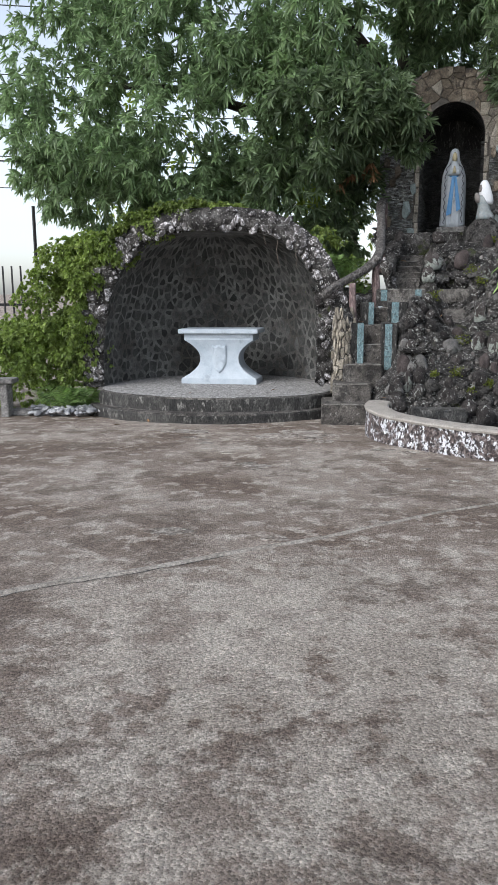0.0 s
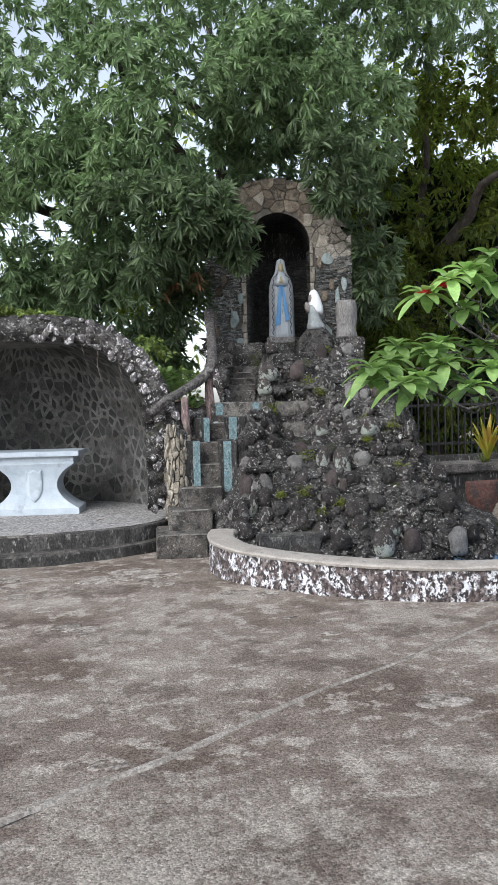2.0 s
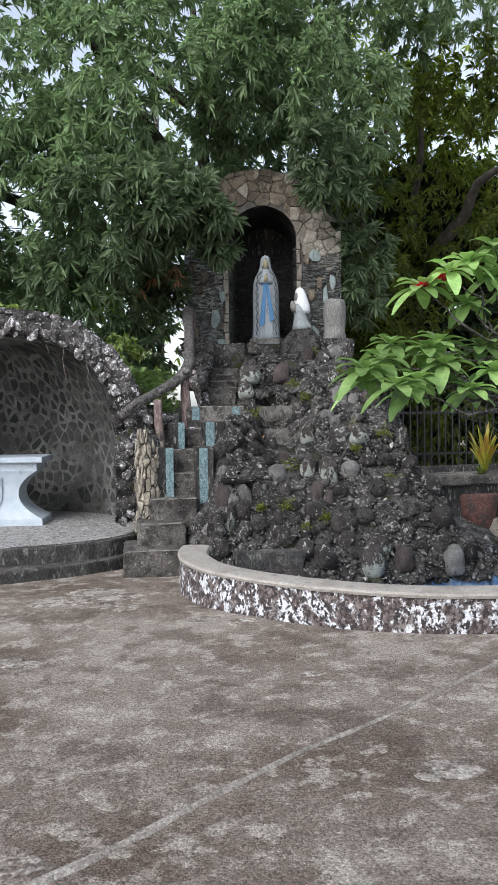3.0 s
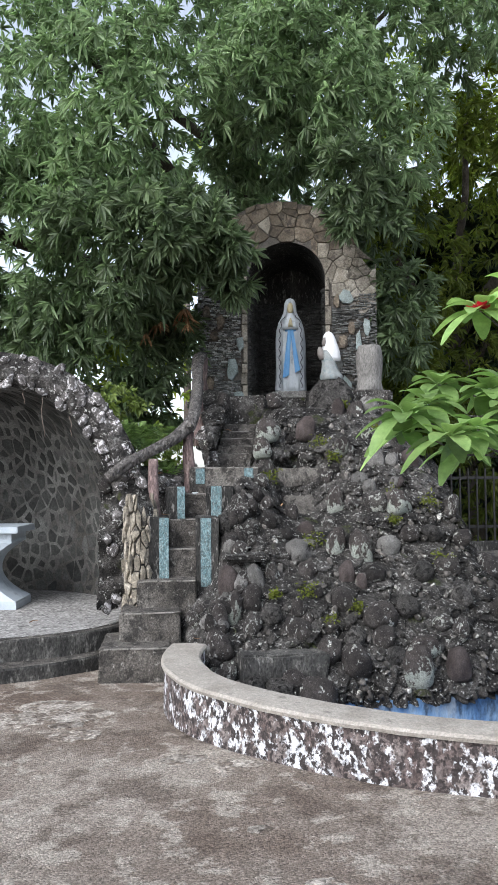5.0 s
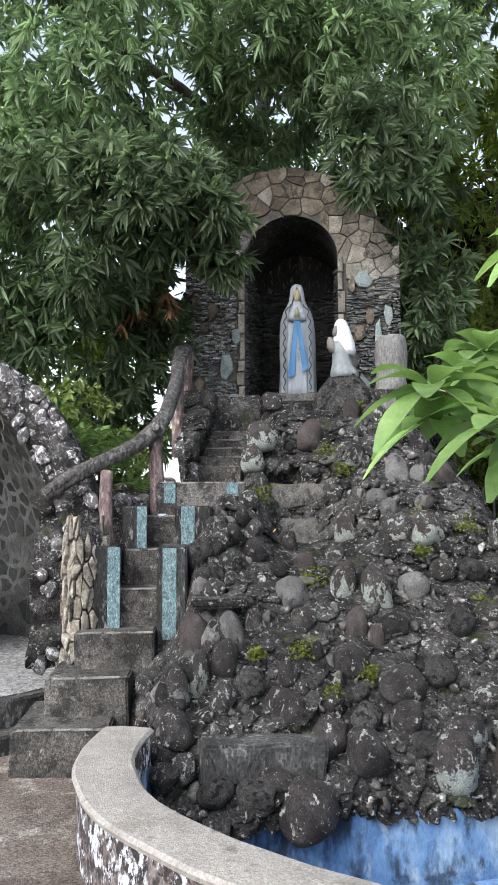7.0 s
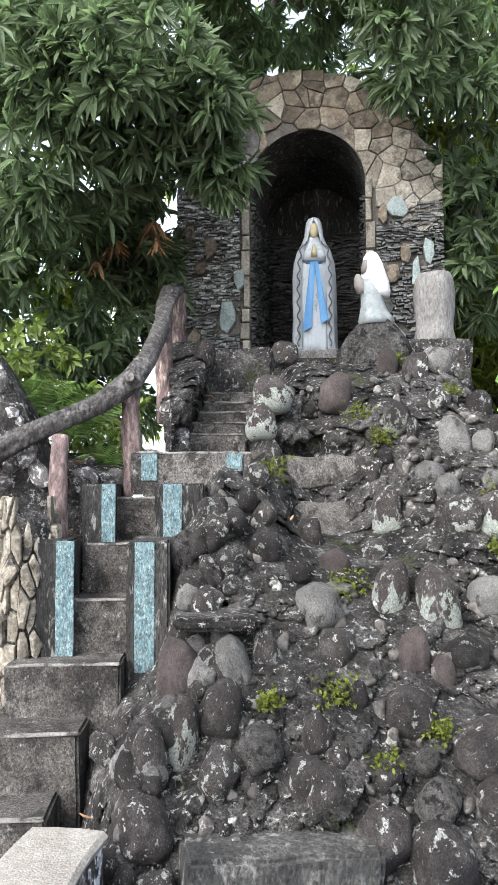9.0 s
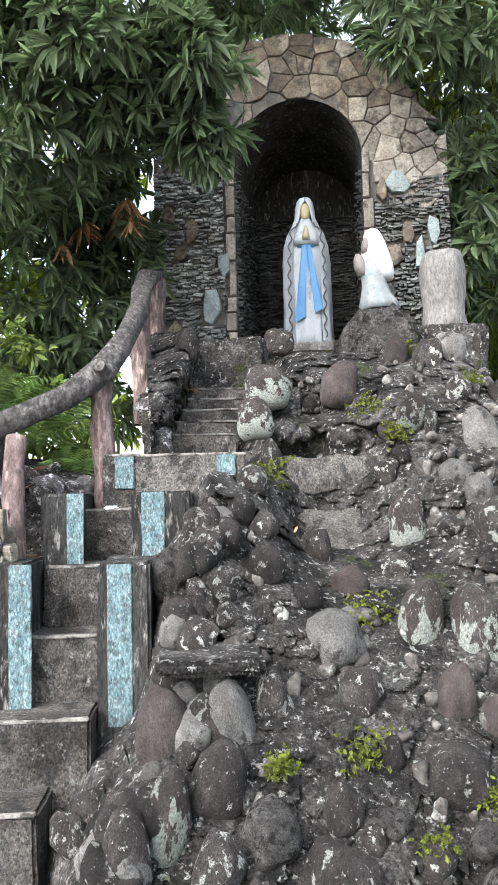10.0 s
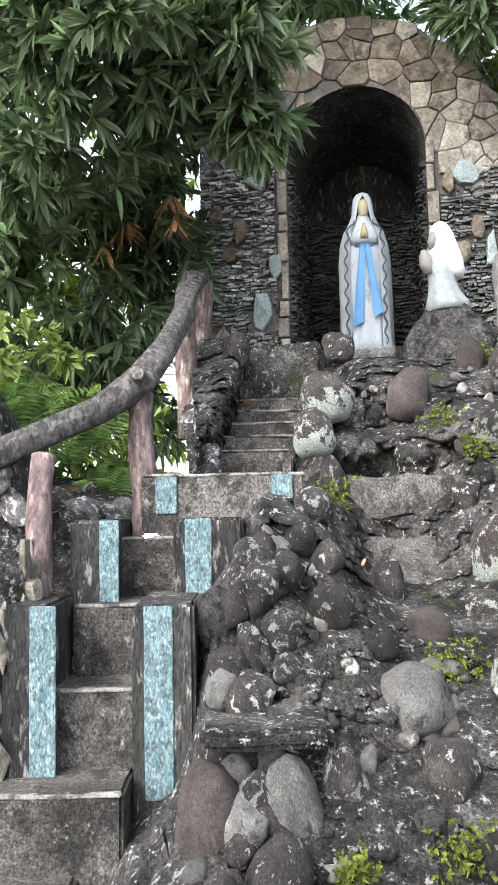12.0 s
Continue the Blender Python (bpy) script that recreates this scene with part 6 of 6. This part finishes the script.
# ---- vines over the shell, hedge and yard edge ----
def build_vines():
    rng = np.random.default_rng(12)
    P, A = [], []
    n = 0
    while n < 5200:
        al, t = rng.uniform(0, math.pi), rng.uniform(.02, .99)
        if al > 1.75 and t < .80 or al > 2.4:
            continue
        p = shell_point(al, t, .36 + .22 * rng.uniform() * (1 - .6 * t) * (1.5 - al / 2))
        if al < .25:
            p -= SV * rng.uniform(0, .25) * (1 if t < .8 else .4)
        P.append(p[:])
        A.append((rng.normal() * .5 - .4, rng.normal() * .4 - .6, .5 + rng.normal() * .3))
        n += 1
    v = leaf_cloud("vine", np.array(P), np.array(A), M_vine, None, rng, 8, .075, .05, .5)
    tagged(v, "leafy green creeper covering the back of the shell", "vine", kind="stuff")
    P, A = bough_points(rng, [(-3.2, 13.8, 1.6, .6, .5, .85, 1000), (-3.6, 13.9, 1.2, .55, .5, .65, 800), (-2.75, 13.9, 2.1, .5, .5, .5, 700), (-4.1, 13.8, .75, .5, .5, .45, 450), (-3.15, 13.4, .6, .75, .6, .95, 900), (-3.9, 13.3, .35, .9, .6, .75, 900), (-4.8, 13.5, .3, .8, .6, .7, 600), (-2.95, 13.5, 1.5, .5, .5, .7, 500), (-2.6, 13.6, 2.1, .5, .4, .45, 350), (-2.95, 13.15, 1.1, .42, .35, .5, 420), (-2.72, 13.15, 1.75, .36, .35, .42, 380), (-2.25, 13.15, 2.28, .42, .32, .28, 380), (-1.65, 13.1, 2.62, .45, .3, .2, 320), (-1.0, 13.05, 2.80, .45, .3, .14, 260), (-.4, 13.0, 2.88, .4, .3, .10, 150)])
    h = leaf_cloud("hedge", P, A, M_vine, None, rng, 11, .075, .048, .4)
    P, A = bough_points(rng, [(1.55, 13.7, 2.0, .55, .35, .5, 170), (1.2, 13.6, 2.3, .4, .3, .35, 110)], .5, -.4)
    tagged(leaf_cloud("shrub", P, A, M_vine, None, rng, 7, .10, .05, .4), "light green shrub behind the handrail", "shrub", kind="stuff")
    tagged(h, "overgrown light green hedge beside the shell", "hedge", kind="stuff")


build_vines()


def build_left_edge():
    # scatter of river stones at the hedge's foot
    rng = random.Random(8)
    pile = thing("stone_pile", "heap of pale grey river stones by the hedge", "stones")
    for k in range(150):
        x = rng.uniform(-3.5, -2.2)
        y = 12.05 + .5 * rng.random() + .2 * abs(x + 2.8)
        s = rng.uniform(.06, .15)
        ob = attach(new("stone", rock_mesh(k % 9, M_river, 2)), pile)
        ob.matrix_basis = Matrix.Translation((x, y, ground_z(x, y) + .03 + .09 * rng.random())) @ Euler((rng.uniform(-.5, .5), rng.uniform(-.5, .5), rng.uniform(0, 6))).to_matrix().to_4x4() @ Matrix.Diagonal((s * 1.3, s, s * .6, 1))
    kb = thing("kerb_stone", "low grey kerb block beside the hedge", "kerb")
    bm = bmesh.new()
    rough_box(bm, (.42, .2, .12), Matrix.Translation((-3.65, 12.35, ground_z(0, 12.35) - .01)), 2, .012, 3, .03)
    part("block", bm, M_rock_pale, kb)
    bench = thing("bench", "worn concrete bench at the yard's edge", "bench")
    bm = bmesh.new()
    rough_box(bm, (1.1, .36, .07), Matrix.Translation((-4.24, 12.25, .20)), 2, .006, 2, .012)
    part("seat", bm, M_rock_pale, bench)
    for x in (-3.85, -4.64):
        bm = bmesh.new()
        rough_box(bm, (.12, .28, .54), Matrix.Translation((x, 12.25, -.34)), 2, .006, 3, .012)
        part("leg", bm, M_rock_pale, bench)
    f = thing("yard_fence", "dark iron bar fence beyond the hedge", "fence")
    bm = bmesh.new()
    rough_box(bm, (.03, .03, 1.9), Matrix.Identity(4), 0, 0, 1, .004)
    me = mesh_of(bm, "bar", M_iron)
    for i in range(20):
        ob = attach(new("bar", me), f)
        ob.matrix_basis = Matrix.Translation((-4.35 - i * .17, 15.2, .2))
    for z in (1.35, .5):
        bm = bmesh.new()
        rough_box(bm, (3.6, .03, .05), Matrix.Translation((-5.9, 15.22, z)), 0, 0, 1, .004)
        part("rail", bm, M_iron, f)
    bm = bmesh.new()
    tube(bm, [Vector((-5.05, 19, -.4)), Vector((-5.05, 19, 3.6))], [.045, .04], 8)
    tagged(part("lamp_post", bm, M_iron), "thin dark metal post beyond the fence", "post")
    # service cables in the sky, strung between two poles
    for x, h in ((-24, 13.4), (4, 11.8)):
        bm = bmesh.new()
        tube(bm, [Vector((x, 30.1, ground_z(0, 14) - .1)), Vector((x, 30.1, h * .5)), Vector((x, 30.1, h))], [.16, .13, .10], 10)
        tagged(part("utility_pole", bm, M_bark, smooth=True), "weathered wooden utility pole carrying overhead cables", "pole", "utility poles")
    for i, (z0, z1, r) in enumerate(((11.5, 11.2, .02), (9.2, 8.9, .018), (7.9, 7.7, .018), (6.3, 6.15, .02), (6.15, 5.98, .03), (4.9, 5.3, .016))):
        bm = bmesh.new()
        tube(bm, bend((-24, 30, z0 + 1.4), (4, 30, z1), 14, .35), [r] * 15, 5)
        tagged(part("overhead_cable", bm, M_cable), "thin dark overhead cable against the sky", "cable", "overhead cables")


build_left_edge()


# ---- small things ----
def build_joint():
    """The raised mortar line that runs across the yard."""
    bm = bmesh.new()
    a, b = Vector((-2.6, 3.55, 0)), Vector((6.0, 8.65, 0))
    d = (b - a).normalized()
    s = Vector((d.y, -d.x, 0))
    rows = []
    for k in range(161):
        p = a.lerp(b, k / 160) + s * .06 * noise.noise(Vector((k * .06, 0, 0)))
        w = .013 + .045 * max(0, 1 - k / 80) + .016 * noise.noise(Vector((k * .3, 5, 0)))
        z = ground_z(p.x, p.y) + .012 + .014 * noise.noise(Vector((p.x * .7, p.y * .7, 3)))
        rows.append([bm.verts.new((*(p - s * w).xy, z - .014)), bm.verts.new((*(p - s * w * .5).xy, z)), bm.verts.new((*(p + s * w * .5).xy, z)), bm.verts.new((*(p + s * w).xy, z - .014))])
    for r0, r1 in zip(rows, rows[1:]):
        for j in range(3):
            bm.faces.new((r0[j], r0[j + 1], r1[j + 1], r1[j]))
    # the crack that has opened along its lower edge
    crack = bmesh.new()
    edge = []
    for k in range(0, 46):
        p = a.lerp(b, k / 160) + s * (.06 * noise.noise(Vector((k * .06, 0, 0))) + .02 + .045 * max(0, 1 - k / 80) + .02 * noise.noise(Vector((k * .5, 9, 0))))
        w = max(.001, .004 + .005 * noise.noise(Vector((k * .35, 2, 0))))
        z = ground_z(p.x, p.y) + .004 + .014 * noise.noise(Vector((p.x * .7, p.y * .7, 3))) + .006 * noise.noise(Vector((p.x * 3, p.y * 3, 9)))
        edge.append([crack.verts.new((*(p - s * w).xy, z)), crack.verts.new((*(p + s * w).xy, z))])
    for r0, r1 in zip(edge, edge[1:]):
        crack.faces.new((r0[0], r0[1], r1[1], r1[0]))
    tagged(part("joint_crack", crack, M_dark2), "thin dark crack along the mortar joint", "crack", kind="structure")
    tagged(part("mortar_joint", bm, M_joint), "pale mortar joint running across the concrete yard", "joint", kind="structure")


build_joint()


def build_moss():
    rng = np.random.default_rng(31)
    P, A = [], []
    for x, z, s in ((3.22, .86, .055), (2.92, 1.52, .05), (2.98, .44, .05), (3.62, 1.90, .05), (4.16, 1.30, .05), (4.55, 1.24, .05), (3.70, 1.74, .04), (4.45, .66, .05), (3.12, .20, .035), (3.42, .30, .03), (2.66, .42, .025), (4.1, 1.05, .03), (4.36, 2.1, .03), (4.15, 2.42, .03)):
        P.append(rng.normal(size=(70, 3)) * [s * 1.1, s * .5, s * .9] + [x, mound_y(x, z) - .08, z])
        A.append(rng.normal(size=(70, 3)) + [0, -.6, .8])
    ob = leaf_cloud("moss", np.concatenate(P), np.concatenate(A), M_moss, None, rng, 4, .024, .014, .2)
    tagged(ob, "yellow-green moss and small weeds on the rocks", "moss", kind="stuff")


build_moss()


def dead_leaf(x, y, z, size, yaw, seed):
    bm = bmesh.new()
    rows = []
    for q in range(7):
        f = q / 6
        w = size * .16 * math.sin(math.pi * (.06 + .9 * f))
        h = size * .12 * math.sin(f * 3 + seed)
        rows.append([bm.verts.new((f * size - size / 2, -w, h + w * .5)), bm.verts.new((f * size - size / 2, 0, h)), bm.verts.new((f * size - size / 2, w, h + w * .4))])
    for r0, r1 in zip(rows, rows[1:]):
        for j in (0, 1):
            bm.faces.new((r0[j], r0[j + 1], r1[j + 1], r1[j]))
    bmesh.ops.transform(bm, matrix=pose(x, y, z, 20 * math.sin(seed), 15 * math.cos(seed * 2), yaw), verts=list(bm.verts))
    tagged(part("dead_leaf", bm, M_dead), "curled dry brown leaf fallen on the stones", "leaf", "dead leaves")


for _k, (_x, _y, _z) in enumerate(((2.60, 13.28, 2.06), (2.42, 13.30, 2.02), (1.70, 12.55, 1.55), (1.62, 12.42, 1.45), (1.8, 12.6, 1.58), (3.35, 12.75, 1.30), (3.48, 12.7, 1.29), (3.05, 12.4, .98), (2.16, 11.25, .22), (2.20, 11.2, .14), (1.87, 10.62, .14), (2.62, 11.1, .02),
                                  (-.9, 11.9, .05), (.4, 12.2, .05), (-1.9, 10.9, -.27), (-1.5, 11.4, -.29), (1.72, 12.0, 1.13), (3.0, 12.2, 1.2))):
    dead_leaf(_x, _y, _z + .01, .10 + .03 * math.sin(_k), _k * 67, _k)
# hanging rootlets at the shell's rim
M_root = mat("dry_root", [(.07, .055, .045), (.14, .115, .095)], 9, .9, .2, 60, rand=.2)
for _k, (_t, _l) in enumerate(((.75, .42), (.62, .22), (.83, .15))):
    bm = bmesh.new()
    _p = shell_point(math.pi, _t, -.02) - SV * .05
    tube(bm, bend(_p, _p - Vector((-.03, 0, _l)), 6, 0, .05, _k), [.006] * 7, 5)
    tagged(part("hanging_root", bm, M_root), "thin dry rootlet hanging from the shell's rim", "root", "hanging rootlets")


# thin pale cement smears on the yard, before the platform and along the walk
_r = random.Random(77)
M_smear = mat("pale_cement_smear", [(.17, .15, .128), (.24, .216, .19), (.31, .284, .255)], 7, .95, .8, 30, 12, rand=.2, patch=(.12, .10, .084), patch_at=.53, patch_scale=9, speck=1.1, speck_scale=60, spec=.12)
for _k in range(26):
    if _k < 14:
        _x, _y, _w = _r.uniform(-1.0, 1.3), _r.uniform(9.4, 10.7), _r.uniform(.08, .32)
    else:
        _x, _y, _w = _r.uniform(-1.8, 2.2), _r.uniform(5.2, 9.0), _r.uniform(.06, .18)
    _poly = [(_x + _w * math.cos(a) * (1 + .45 * noise.noise(Vector((math.cos(a) * 1.7, math.sin(a) * 1.7, _k)))), _y + _w * .62 * math.sin(a) * (1 + .45 * noise.noise(Vector((math.cos(a) * 2.1, math.sin(a) * 2.1, _k + 9))))) for a in [2 * math.pi * q / 26 for q in range(26)]]
    _zz = lambda x, y: ground_z(x, y) + .014 * noise.noise(Vector((x * .7, y * .7, 3))) + .006 * noise.noise(Vector((x * 3, y * 3, 9)))
    tagged(part("cement_smear", poly_stone(_poly, lambda u, v, h: Vector((u, v, _zz(u, v) + h)), .0, .006, _k), M_smear), "thin pale cement smear dried on the yard", "cement smear", "cement smears")
